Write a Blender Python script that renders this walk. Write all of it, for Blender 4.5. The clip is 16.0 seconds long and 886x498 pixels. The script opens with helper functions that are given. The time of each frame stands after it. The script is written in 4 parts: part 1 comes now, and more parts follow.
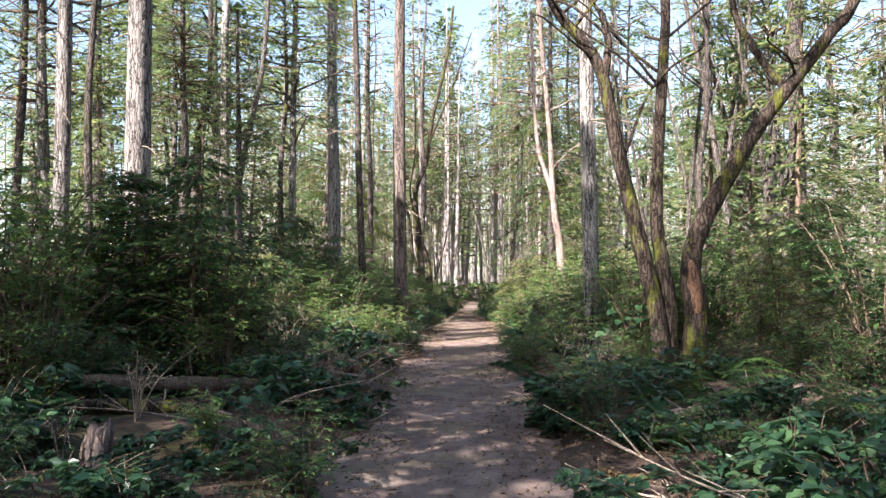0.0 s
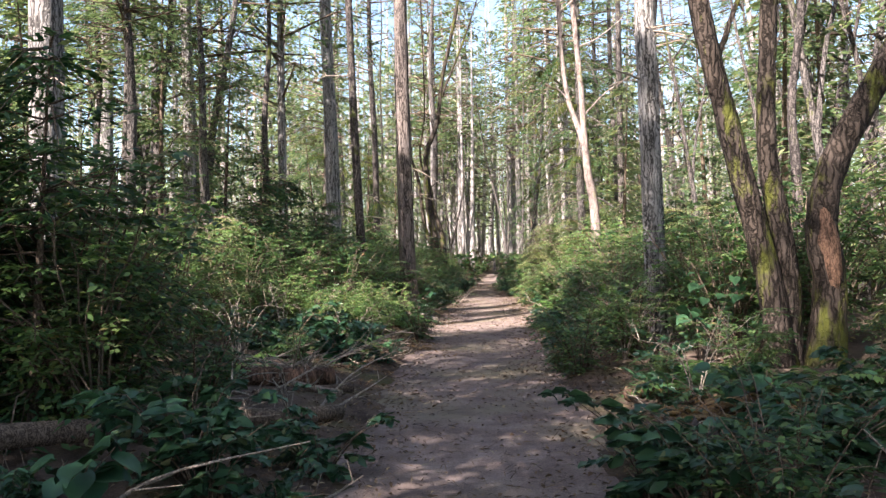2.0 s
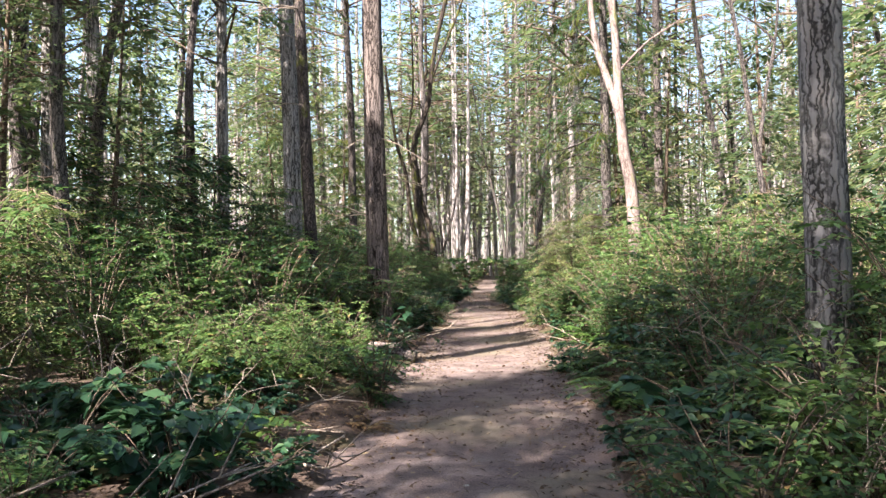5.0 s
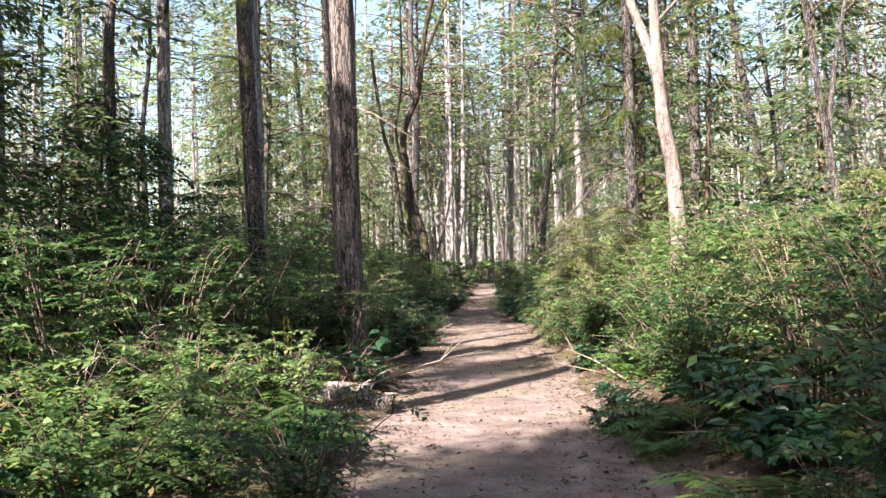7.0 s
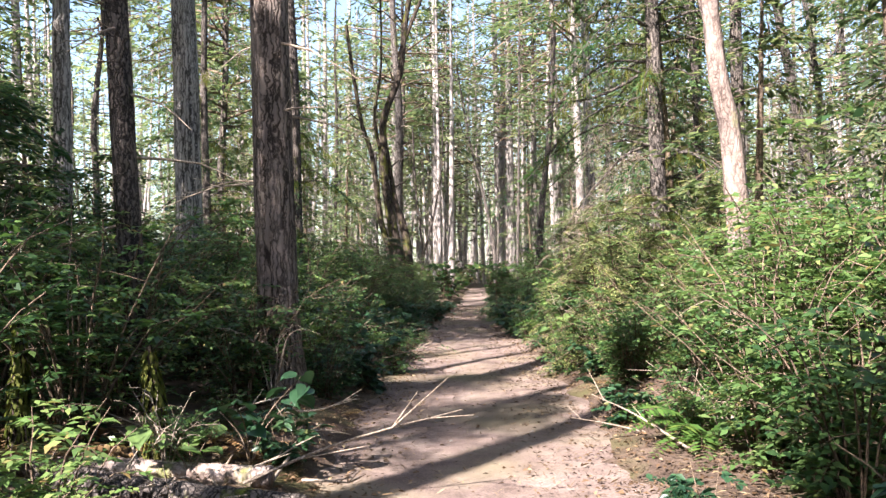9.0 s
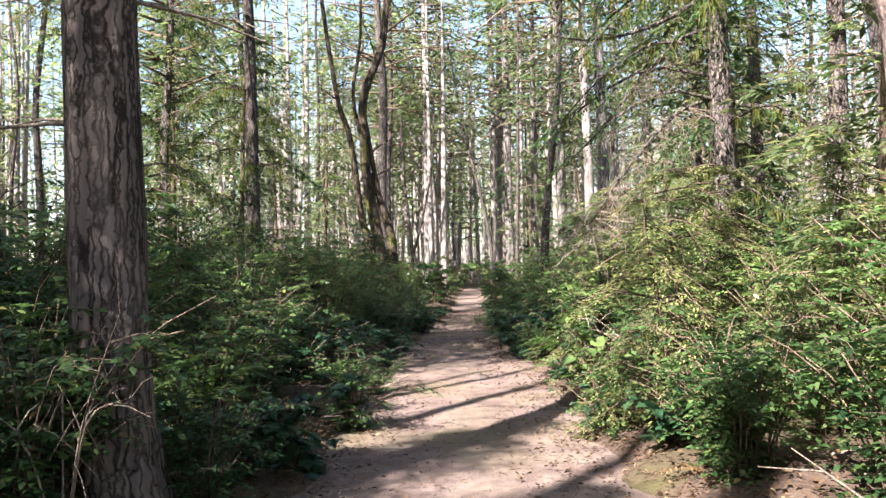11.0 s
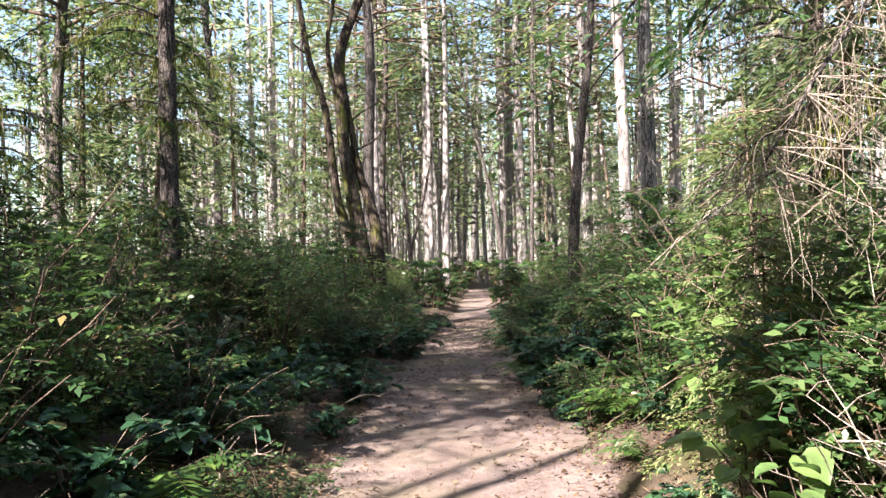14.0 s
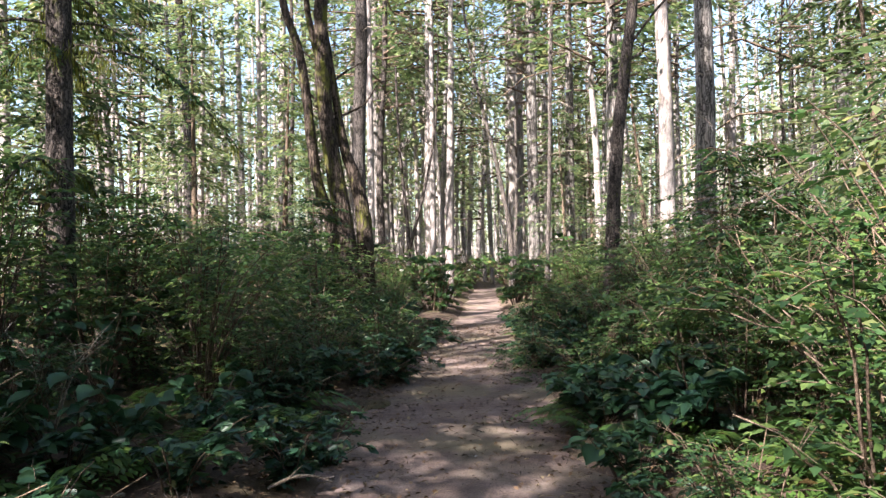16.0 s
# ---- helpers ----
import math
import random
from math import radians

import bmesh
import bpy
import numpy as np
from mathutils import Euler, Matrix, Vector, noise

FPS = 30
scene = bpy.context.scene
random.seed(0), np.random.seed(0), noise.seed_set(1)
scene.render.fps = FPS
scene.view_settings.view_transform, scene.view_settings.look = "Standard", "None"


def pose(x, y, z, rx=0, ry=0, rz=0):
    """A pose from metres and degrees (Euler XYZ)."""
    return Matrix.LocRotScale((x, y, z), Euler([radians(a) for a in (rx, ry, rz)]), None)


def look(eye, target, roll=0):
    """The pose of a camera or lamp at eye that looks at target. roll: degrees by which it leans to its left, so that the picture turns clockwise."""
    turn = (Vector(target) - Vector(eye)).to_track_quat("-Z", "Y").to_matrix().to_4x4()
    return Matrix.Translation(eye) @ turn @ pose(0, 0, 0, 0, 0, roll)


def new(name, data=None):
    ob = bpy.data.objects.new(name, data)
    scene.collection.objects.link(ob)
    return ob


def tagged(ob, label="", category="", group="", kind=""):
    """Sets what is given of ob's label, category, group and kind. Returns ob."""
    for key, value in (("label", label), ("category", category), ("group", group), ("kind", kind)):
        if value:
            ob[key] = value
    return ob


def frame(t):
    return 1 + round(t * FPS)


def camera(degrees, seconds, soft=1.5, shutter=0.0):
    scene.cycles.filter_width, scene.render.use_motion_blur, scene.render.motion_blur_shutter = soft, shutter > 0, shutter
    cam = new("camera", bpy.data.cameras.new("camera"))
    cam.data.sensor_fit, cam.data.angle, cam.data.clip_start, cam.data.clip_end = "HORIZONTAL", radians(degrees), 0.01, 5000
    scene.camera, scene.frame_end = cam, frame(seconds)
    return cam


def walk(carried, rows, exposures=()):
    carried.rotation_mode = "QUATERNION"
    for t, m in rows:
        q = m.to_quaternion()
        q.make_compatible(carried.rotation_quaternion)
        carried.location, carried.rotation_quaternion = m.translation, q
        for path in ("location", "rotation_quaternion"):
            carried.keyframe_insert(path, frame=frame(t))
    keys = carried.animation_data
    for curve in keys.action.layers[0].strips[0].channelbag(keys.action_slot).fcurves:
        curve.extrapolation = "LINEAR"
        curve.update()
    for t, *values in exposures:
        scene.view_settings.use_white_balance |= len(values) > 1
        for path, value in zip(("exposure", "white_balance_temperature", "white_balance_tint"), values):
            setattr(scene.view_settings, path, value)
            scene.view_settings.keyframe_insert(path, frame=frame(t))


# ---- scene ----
EXPOSURE = 2.5
cam = camera(56.1, 16.0, 1.45)
METRES, EYE, TILT, LEAN, TURN = 30.0, 1.45, 2.6, 0.0, 0.0
ROWS = [
    (0.0, 0.0, 0.0, 0.0, 0.0, -0.0, 0.0),
    (0.5, 0.0024, 0.0317, -0.0008, 0.41, -0.77, 0.82),
    (1.0, 0.0009, 0.0635, -0.0025, 0.79, -1.54, 1.48),
    (1.5, 0.0017, 0.0957, -0.0051, 1.12, -1.94, 1.58),
    (2.0, 0.0015, 0.1293, -0.0072, 1.06, -1.84, 1.3),
    (2.5, 0.0028, 0.1619, -0.0092, 1.06, -1.78, 0.9),
    (3.0, 0.0033, 0.1957, -0.0109, 1.05, -1.88, 0.33),
    (3.5, 0.0033, 0.2264, -0.0115, 0.9, -1.69, 0.66),
    (4.0, 0.0051, 0.2584, -0.012, 0.86, -1.64, 0.7),
    (6.5, 0.0051, 0.4158, -0.0195, 0.53, -1.42, 1.29),
    (7.0, 0.006, 0.4444, -0.0191, 0.4, -1.4, 1.24),
    (7.5, 0.01, 0.4742, -0.0201, 0.17, -1.44, 1.23),
    (8.0, 0.011, 0.5049, -0.0215, 0.04, -1.4, 1.13),
    (8.5, 0.0138, 0.5346, -0.0226, -0.12, -1.3, 1.15),
    (9.0, 0.013, 0.5637, -0.0246, -0.21, -1.19, 1.16),
    (11.5, 0.0207, 0.7227, -0.03, -0.63, -1.3, 1.46),
    (12.0, 0.0228, 0.7511, -0.0317, -0.46, -1.18, 1.66),
    (12.5, 0.024, 0.7796, -0.0338, -0.36, -1.26, 1.8),
    (13.0, 0.0256, 0.8105, -0.0358, -0.37, -1.33, 1.78),
    (13.5, 0.0272, 0.8423, -0.037, -0.29, -1.38, 1.75),
    (14.0, 0.0263, 0.8712, -0.0368, -0.15, -1.39, 1.56),
    (14.5, 0.0284, 0.9024, -0.0384, -0.04, -1.37, 1.38),
    (15.0, 0.0276, 0.9331, -0.0408, 0.09, -1.41, 1.17),
    (15.5, 0.0282, 0.9655, -0.0436, 0.13, -1.38, 1.14),
    (16.0, 0.0272, 0.9973, -0.0456, 0.12, -1.44, 0.95),
]
walk(cam, [(t, pose(0, 0, EYE, TILT, LEAN, TURN) @ pose(METRES * x, METRES * y, METRES * z, 90 + pitch, roll, yaw)) for t, x, y, z, yaw, pitch, roll in ROWS],
     [(0.0, EXPOSURE, 6500, 14), (16.0, EXPOSURE, 6500, 14)])

# ---- world, sun, exposure ----
SUN_AZ, SUN_EL = 218.0, 41.0          # compass bearing of the sun from +y, clockwise; height above the horizon
to_sun = Vector((math.sin(radians(SUN_AZ)) * math.cos(radians(SUN_EL)), math.cos(radians(SUN_AZ)) * math.cos(radians(SUN_EL)), math.sin(radians(SUN_EL))))
world = bpy.data.worlds.new("sky")
scene.world = world
world.use_nodes = True
wn = world.node_tree.nodes
sky = wn.new("ShaderNodeTexSky")
sky.sky_type, sky.sun_disc = "NISHITA", False
sky.sun_elevation, sky.sun_rotation = radians(SUN_EL), radians(SUN_AZ)
sky.air_density, sky.dust_density = 1.0, 1.2
wn["Background"].inputs["Strength"].default_value = 0.078
world.node_tree.links.new(sky.outputs["Color"], wn["Background"].inputs["Color"])
sun = new("sun", bpy.data.lights.new("sun", "SUN"))
sun.data.energy, sun.data.angle, sun.data.color = 5.0, radians(0.53), (1.0, 0.965, 0.92)
sun.matrix_world = look(to_sun * 50, (0, 0, 0))
scene.view_settings.exposure = EXPOSURE


# ---- materials ----
def material(name):
    m = bpy.data.materials.new(name)
    m.use_nodes = True
    return m, m.node_tree.nodes, m.node_tree.links, m.node_tree.nodes["Principled BSDF"]


def noise_node(nodes, links, scale, detail=5, stretch=(1, 1, 1), rough=0.6):
    tc = nodes.new("ShaderNodeTexCoord")
    mp = nodes.new("ShaderNodeMapping")
    mp.inputs["Scale"].default_value = stretch
    n = nodes.new("ShaderNodeTexNoise")
    n.inputs["Scale"].default_value, n.inputs["Detail"].default_value, n.inputs["Roughness"].default_value = scale, detail, rough
    links.new(tc.outputs["Object"], mp.inputs["Vector"])
    links.new(mp.outputs["Vector"], n.inputs["Vector"])
    return n


def ramp(nodes, links, source, stops):
    r = nodes.new("ShaderNodeValToRGB")
    els = r.color_ramp.elements
    while len(els) < len(stops):
        els.new(0.5)
    for e, (p, c) in zip(els, stops):
        e.position, e.color = p, (*c, 1)
    links.new(source, r.inputs["Fac"])
    return r


def mixed(nodes, links, a, b, fac, blend="MIX"):
    m = nodes.new("ShaderNodeMix")
    m.data_type, m.blend_type = "RGBA", blend
    for k, s in ((6, a), (7, b), (0, fac)):
        if isinstance(s, (tuple, float, int)):
            m.inputs[k].default_value = (*s, 1) if isinstance(s, tuple) else s
        else:
            links.new(s, m.inputs[k])
    return m.outputs[2]


def leaf_material(name, stops, translucent=0.35, rough=0.42, dead=0.0, spec=0.32):
    """Leaves: each leaf its own tint, thin enough to let light through."""
    m, nodes, links, p = material(name)
    geo = nodes.new("ShaderNodeNewGeometry")
    r = ramp(nodes, links, geo.outputs["Random Per Island"], stops)
    n = noise_node(nodes, links, 1.3, 3)
    br = ramp(nodes, links, n.outputs["Fac"], [(0.3, (0.62, 0.62, 0.62)), (0.7, (1.25, 1.2, 1.1))])
    col = mixed(nodes, links, r.outputs["Color"], br.outputs["Color"], 1.0, "MULTIPLY")
    info = nodes.new("ShaderNodeObjectInfo")
    br2 = ramp(nodes, links, info.outputs["Random"], [(0.0, (0.8, 0.85, 0.8)), (1.0, (1.2, 1.1, 0.95))])
    col = mixed(nodes, links, col, br2.outputs["Color"], 1.0, "MULTIPLY")
    links.new(col, p.inputs["Base Color"])
    p.inputs["Roughness"].default_value = rough
    p.inputs["Specular IOR Level"].default_value = spec
    tr = nodes.new("ShaderNodeBsdfTranslucent")
    links.new(mixed(nodes, links, col, (1.08, 1.2, 0.92), 1.0, "MULTIPLY"), tr.inputs["Color"])
    mx = nodes.new("ShaderNodeMixShader")
    mx.inputs[0].default_value = translucent
    links.new(p.outputs[0], mx.inputs[1])
    links.new(tr.outputs[0], mx.inputs[2])
    links.new(mx.outputs[0], nodes["Material Output"].inputs["Surface"])
    return m


def bark_material(name, dark, light, moss=0.0, moss_col=(0.10, 0.11, 0.02), furrow=9.0, depth=0.9, squash=0.14, crack=0.45):
    m, nodes, links, p = material(name)
    n1 = noise_node(nodes, links, furrow, 6, (1, 1, squash), 0.65)
    n2 = noise_node(nodes, links, 2.0, 4, (1, 1, 0.5))
    n3 = noise_node(nodes, links, 60.0, 3, (1, 1, 0.4))
    tc, warp, mp = nodes.new("ShaderNodeTexCoord"), nodes.new("ShaderNodeVectorMath"), nodes.new("ShaderNodeMapping")
    warp.operation = "MULTIPLY_ADD"
    warp.inputs[1].default_value = (0.10, 0.10, 0.5)
    n0 = noise_node(nodes, links, furrow * 0.9, 3)
    links.new(n0.outputs["Color"], warp.inputs[0]); links.new(tc.outputs["Object"], warp.inputs[2])
    mp.inputs["Scale"].default_value = (1, 1, squash)
    links.new(warp.outputs[0], mp.inputs["Vector"])
    cells = nodes.new("ShaderNodeTexVoronoi")
    cells.feature, cells.inputs["Scale"].default_value = "DISTANCE_TO_EDGE", furrow * 2.2
    links.new(mp.outputs["Vector"], cells.inputs["Vector"])
    plate = nodes.new("ShaderNodeMapRange")
    plate.interpolation_type = "SMOOTHSTEP"
    plate.inputs["From Min"].default_value, plate.inputs["From Max"].default_value = 0.0, 0.22
    links.new(cells.outputs["Distance"], plate.inputs["Value"])
    rel = nodes.new("ShaderNodeMath")
    rel.operation = "MULTIPLY_ADD"
    rel.inputs[1].default_value = crack
    links.new(plate.outputs[0], rel.inputs[0]); links.new(n1.outputs["Fac"], rel.inputs[2])
    c = ramp(nodes, links, rel.outputs[0], [(0.38 + 0.3 * crack, dark), (0.48 + 0.55 * crack, tuple((a + b) / 2 for a, b in zip(dark, light))), (0.6 + 0.9 * crack, light)])
    v = ramp(nodes, links, n2.outputs["Fac"], [(0.3, (0.65, 0.65, 0.68)), (0.7, (1.25, 1.2, 1.15))])
    col = mixed(nodes, links, c.outputs["Color"], v.outputs["Color"], 1.0, "MULTIPLY")
    info = nodes.new("ShaderNodeObjectInfo")
    v2 = ramp(nodes, links, info.outputs["Random"], [(0.0, (0.75, 0.72, 0.72)), (1.0, (1.2, 1.2, 1.2))])
    col = mixed(nodes, links, col, v2.outputs["Color"], 1.0, "MULTIPLY")
    if moss:
        n4 = noise_node(nodes, links, 3.5, 6, (1, 1, 0.35), 0.7)
        mk = ramp(nodes, links, n4.outputs["Fac"], [(0.62 - 0.3 * moss, (0, 0, 0)), (0.72 - 0.3 * moss, (1, 1, 1))])
        col = mixed(nodes, links, col, moss_col, mk.outputs["Color"])
    links.new(col, p.inputs["Base Color"])
    p.inputs["Roughness"].default_value = 0.9
    p.inputs["Specular IOR Level"].default_value = 0.118
    add = nodes.new("ShaderNodeMath")
    add.operation, add.inputs[1].default_value = "MULTIPLY_ADD", 0.25
    links.new(n3.outputs["Fac"], add.inputs[0])
    links.new(rel.outputs[0], add.inputs[2])
    b = nodes.new("ShaderNodeBump")
    b.inputs["Strength"].default_value, b.inputs["Distance"].default_value = depth, 0.035
    links.new(add.outputs[0], b.inputs["Height"])
    links.new(b.outputs["Normal"], p.inputs["Normal"])
    return m


def soil_material(name, stops, scale=2.0, moss=None, bump=0.5, fine=70.0):
    m, nodes, links, p = material(name)
    n1 = noise_node(nodes, links, scale, 8, (1, 1, 1), 0.7)
    n2 = noise_node(nodes, links, fine, 4)
    n3 = noise_node(nodes, links, scale * 0.25, 3)
    c = ramp(nodes, links, n1.outputs["Fac"], stops)
    v = ramp(nodes, links, n2.outputs["Fac"], [(0.3, (0.6, 0.6, 0.6)), (0.7, (1.35, 1.33, 1.3))])
    col = mixed(nodes, links, c.outputs["Color"], v.outputs["Color"], 1.0, "MULTIPLY")
    if moss:
        mk = ramp(nodes, links, n3.outputs["Fac"], [(0.5, (0, 0, 0)), (0.66, (0.75, 0.75, 0.75))])
        col = mixed(nodes, links, col, moss, mk.outputs["Color"])
    links.new(col, p.inputs["Base Color"])
    p.inputs["Roughness"].default_value = 0.95
    p.inputs["Specular IOR Level"].default_value = 0.1
    add = nodes.new("ShaderNodeMath")
    add.operation, add.inputs[1].default_value = "MULTIPLY_ADD", 0.3
    links.new(n2.outputs["Fac"], add.inputs[0])
    links.new(n1.outputs["Fac"], add.inputs[2])
    b = nodes.new("ShaderNodeBump")
    b.inputs["Strength"].default_value, b.inputs["Distance"].default_value = bump, 0.03
    links.new(add.outputs[0], b.inputs["Height"])
    links.new(b.outputs["Normal"], p.inputs["Normal"])
    return m


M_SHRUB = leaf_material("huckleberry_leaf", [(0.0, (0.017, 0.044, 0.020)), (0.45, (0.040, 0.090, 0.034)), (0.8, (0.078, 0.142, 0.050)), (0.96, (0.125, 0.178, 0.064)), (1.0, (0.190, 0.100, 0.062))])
# yellow-green leaves with sunlight put into the colour, for plants in sunny stretches
M_BRIGHT = leaf_material("sunlit_leaf", [(0.0, (0.062, 0.122, 0.044)), (0.5, (0.110, 0.188, 0.068)), (0.93, (0.185, 0.245, 0.100)), (1.0, (0.25, 0.16, 0.08))], 0.42, 0.38)
# lit copy of M_NEEDLE: the paleness is sun put into the colour
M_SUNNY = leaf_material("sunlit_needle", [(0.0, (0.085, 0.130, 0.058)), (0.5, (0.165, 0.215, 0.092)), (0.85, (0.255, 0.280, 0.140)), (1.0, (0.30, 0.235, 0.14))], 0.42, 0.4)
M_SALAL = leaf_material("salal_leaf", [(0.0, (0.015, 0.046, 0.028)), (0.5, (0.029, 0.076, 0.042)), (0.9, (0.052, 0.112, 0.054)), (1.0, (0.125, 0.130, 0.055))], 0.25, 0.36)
M_FERN = leaf_material("fern_frond", [(0.0, (0.036, 0.085, 0.023)), (0.6, (0.066, 0.135, 0.035)), (1.0, (0.112, 0.170, 0.043))], 0.35)
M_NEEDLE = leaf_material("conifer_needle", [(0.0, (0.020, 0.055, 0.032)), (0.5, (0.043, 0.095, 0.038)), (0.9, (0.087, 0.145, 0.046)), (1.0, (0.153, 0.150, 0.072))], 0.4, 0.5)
# haze mixed into this needle colour; all crowns share it, near and far
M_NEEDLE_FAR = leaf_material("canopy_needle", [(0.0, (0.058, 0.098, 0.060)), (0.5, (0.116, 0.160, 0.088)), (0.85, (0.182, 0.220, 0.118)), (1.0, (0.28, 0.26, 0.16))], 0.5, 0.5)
# far canopy leaves: pale because haze and sun are put into the colour
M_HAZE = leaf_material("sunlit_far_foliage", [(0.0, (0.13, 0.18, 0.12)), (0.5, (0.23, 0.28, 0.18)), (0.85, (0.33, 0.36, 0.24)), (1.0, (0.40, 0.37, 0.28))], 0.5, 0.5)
M_LITTER = leaf_material("dead_leaf", [(0.0, (0.055, 0.034, 0.022)), (0.5, (0.115, 0.068, 0.043)), (0.85, (0.19, 0.122, 0.08)), (1.0, (0.34, 0.26, 0.18))], 0.1, 0.7, spec=0.2)
M_DRY = leaf_material("dry_fern", [(0.0, (0.12, 0.07, 0.038)), (0.6, (0.21, 0.13, 0.07)), (1.0, (0.30, 0.22, 0.125))], 0.3, 0.7, spec=0.2)
M_MOSS = leaf_material("hanging_moss", [(0.0, (0.07, 0.09, 0.025)), (0.6, (0.12, 0.14, 0.04)), (1.0, (0.20, 0.20, 0.07))], 0.4, 0.8, spec=0.1)
M_FIR = bark_material("fir_bark", (0.042, 0.038, 0.035), (0.32, 0.295, 0.275), 0.0, furrow=9.0, squash=0.085, crack=0.30)
M_THICK = bark_material("dark_fir_bark", (0.026, 0.020, 0.017), (0.185, 0.150, 0.132), 0.0, furrow=9.0, squash=0.085, crack=0.30)
M_PALE = bark_material("pale_bark", (0.13, 0.112, 0.104), (0.38, 0.34, 0.32), 0.12, (0.19, 0.19, 0.11), furrow=10.0, squash=0.3, crack=0.10)
M_MADRONE = bark_material("madrone_bark", (0.10, 0.075, 0.065), (0.36, 0.29, 0.255), 0.16, (0.14, 0.14, 0.055), furrow=9.0, squash=0.3, crack=0.12)
M_MAPLE = bark_material("mossy_bark", (0.017, 0.013, 0.010), (0.078, 0.060, 0.048), 0.30, (0.10, 0.10, 0.022), furrow=9.0)
M_DARK = bark_material("dark_bark", (0.030, 0.026, 0.024), (0.15, 0.128, 0.115), 0.1, furrow=12.0)
M_TWIG = bark_material("twig_bark", (0.06, 0.042, 0.03), (0.20, 0.15, 0.11), 0.0, furrow=20.0, depth=0.3)
M_GREY_TWIG = bark_material("dead_twig", (0.14, 0.11, 0.085), (0.36, 0.30, 0.24), 0.0, furrow=20.0, depth=0.3)
M_ROT = bark_material("rotten_wood", (0.04, 0.024, 0.016), (0.20, 0.115, 0.075), 0.0, furrow=14.0, crack=0.2)
M_PATH = soil_material("packed_dirt", [(0.3, (0.098, 0.069, 0.059)), (0.5, (0.166, 0.121, 0.106)), (0.7, (0.262, 0.200, 0.179))], 2.2, (0.15, 0.122, 0.075))
M_GROUND = soil_material("forest_floor", [(0.3, (0.042, 0.029, 0.023)), (0.5, (0.09, 0.062, 0.048)), (0.72, (0.15, 0.108, 0.084))], 4.0, (0.06, 0.06, 0.02), 0.9)
M_STONE = soil_material("grey_stone", [(0.3, (0.12, 0.105, 0.095)), (0.7, (0.32, 0.29, 0.26))], 9.0)


# ---- geometry helpers ----
class Geo:
    """Collects quads."""
    def __init__(self):
        self.v, self.f, self.n = [], [], 0

    def add(self, v, f):
        self.v.append(np.asarray(v, float)); self.f.append(np.asarray(f, int) + self.n); self.n += len(v)
        return self

    def arrays(self):
        return np.concatenate(self.v), np.concatenate(self.f)


def quad_mesh(name, v, f, mat, smooth=True):
    me = bpy.data.meshes.new(name)
    me.vertices.add(len(v)); me.loops.add(len(f) * 4); me.polygons.add(len(f))
    me.vertices.foreach_set("co", np.ascontiguousarray(v, dtype=np.float32).ravel())
    me.loops.foreach_set("vertex_index", np.ascontiguousarray(f, dtype=np.int32).ravel())
    me.polygons.foreach_set("loop_start", np.arange(0, len(f) * 4, 4, dtype=np.int32))
    me.polygons.foreach_set("loop_total", np.full(len(f), 4, dtype=np.int32))
    me.polygons.foreach_set("use_smooth", np.full(len(f), smooth, dtype=bool))
    me.materials.append(mat)
    me.update(calc_edges=True)
    return me


def part(name, geo, mat, parent=None, label="", smooth=True):
    v, f = geo.arrays() if isinstance(geo, Geo) else geo
    ob = new(name, quad_mesh(name, v, f, mat, smooth))
    ob.parent = parent
    return tagged(ob, label)


def unit(a):
    return a / np.maximum(np.linalg.norm(a, axis=-1, keepdims=True), 1e-9)


def tube(pts, radii, sides=8, rough=0.0, rng=None, lobes=0.0):
    """A bent tapering tube."""
    pts, radii = np.asarray(pts, float), np.asarray(radii, float)
    tang = unit(np.gradient(pts, axis=0))
    ref = np.array([1.0, 0, 0]) if abs(tang[0][0]) < 0.8 else np.array([0, 1.0, 0])
    a = unit(np.cross(tang, ref)); b = np.cross(tang, a)
    th = np.linspace(0, 2 * np.pi, sides, endpoint=False)
    rr = radii[:, None] * np.ones(sides)
    if rough and rng is not None:
        lob = rng.normal(0, 1, sides)
        rr = rr * (1 + rough * (0.6 * lob[None, :] + 0.6 * rng.normal(0, 1, rr.shape)))
    v = pts[:, None, :] + rr[..., None] * (np.cos(th)[None, :, None] * a[:, None, :] + np.sin(th)[None, :, None] * b[:, None, :])
    i, j = np.meshgrid(np.arange(len(pts) - 1), np.arange(sides), indexing="ij")
    k = (j + 1) % sides
    f = np.stack([i * sides + j, i * sides + k, (i + 1) * sides + k, (i + 1) * sides + j], -1).reshape(-1, 4)
    return v.reshape(-1, 3), f


def leaves(p, d, nrm, length, width, fold=0.15):
    """One folded blade for each row."""
    d = unit(d); s = unit(np.cross(d, nrm)); n = np.cross(s, d)
    L, W = np.asarray(length)[:, None], np.asarray(width)[:, None]
    mid = p + d * L * 0.45
    v = np.stack([p, mid - s * W / 2 + n * W * fold, p + d * L - n * L * 0.08, mid + s * W / 2 + n * W * fold], 1).reshape(-1, 3)
    return v, np.arange(len(p) * 4).reshape(-1, 4)


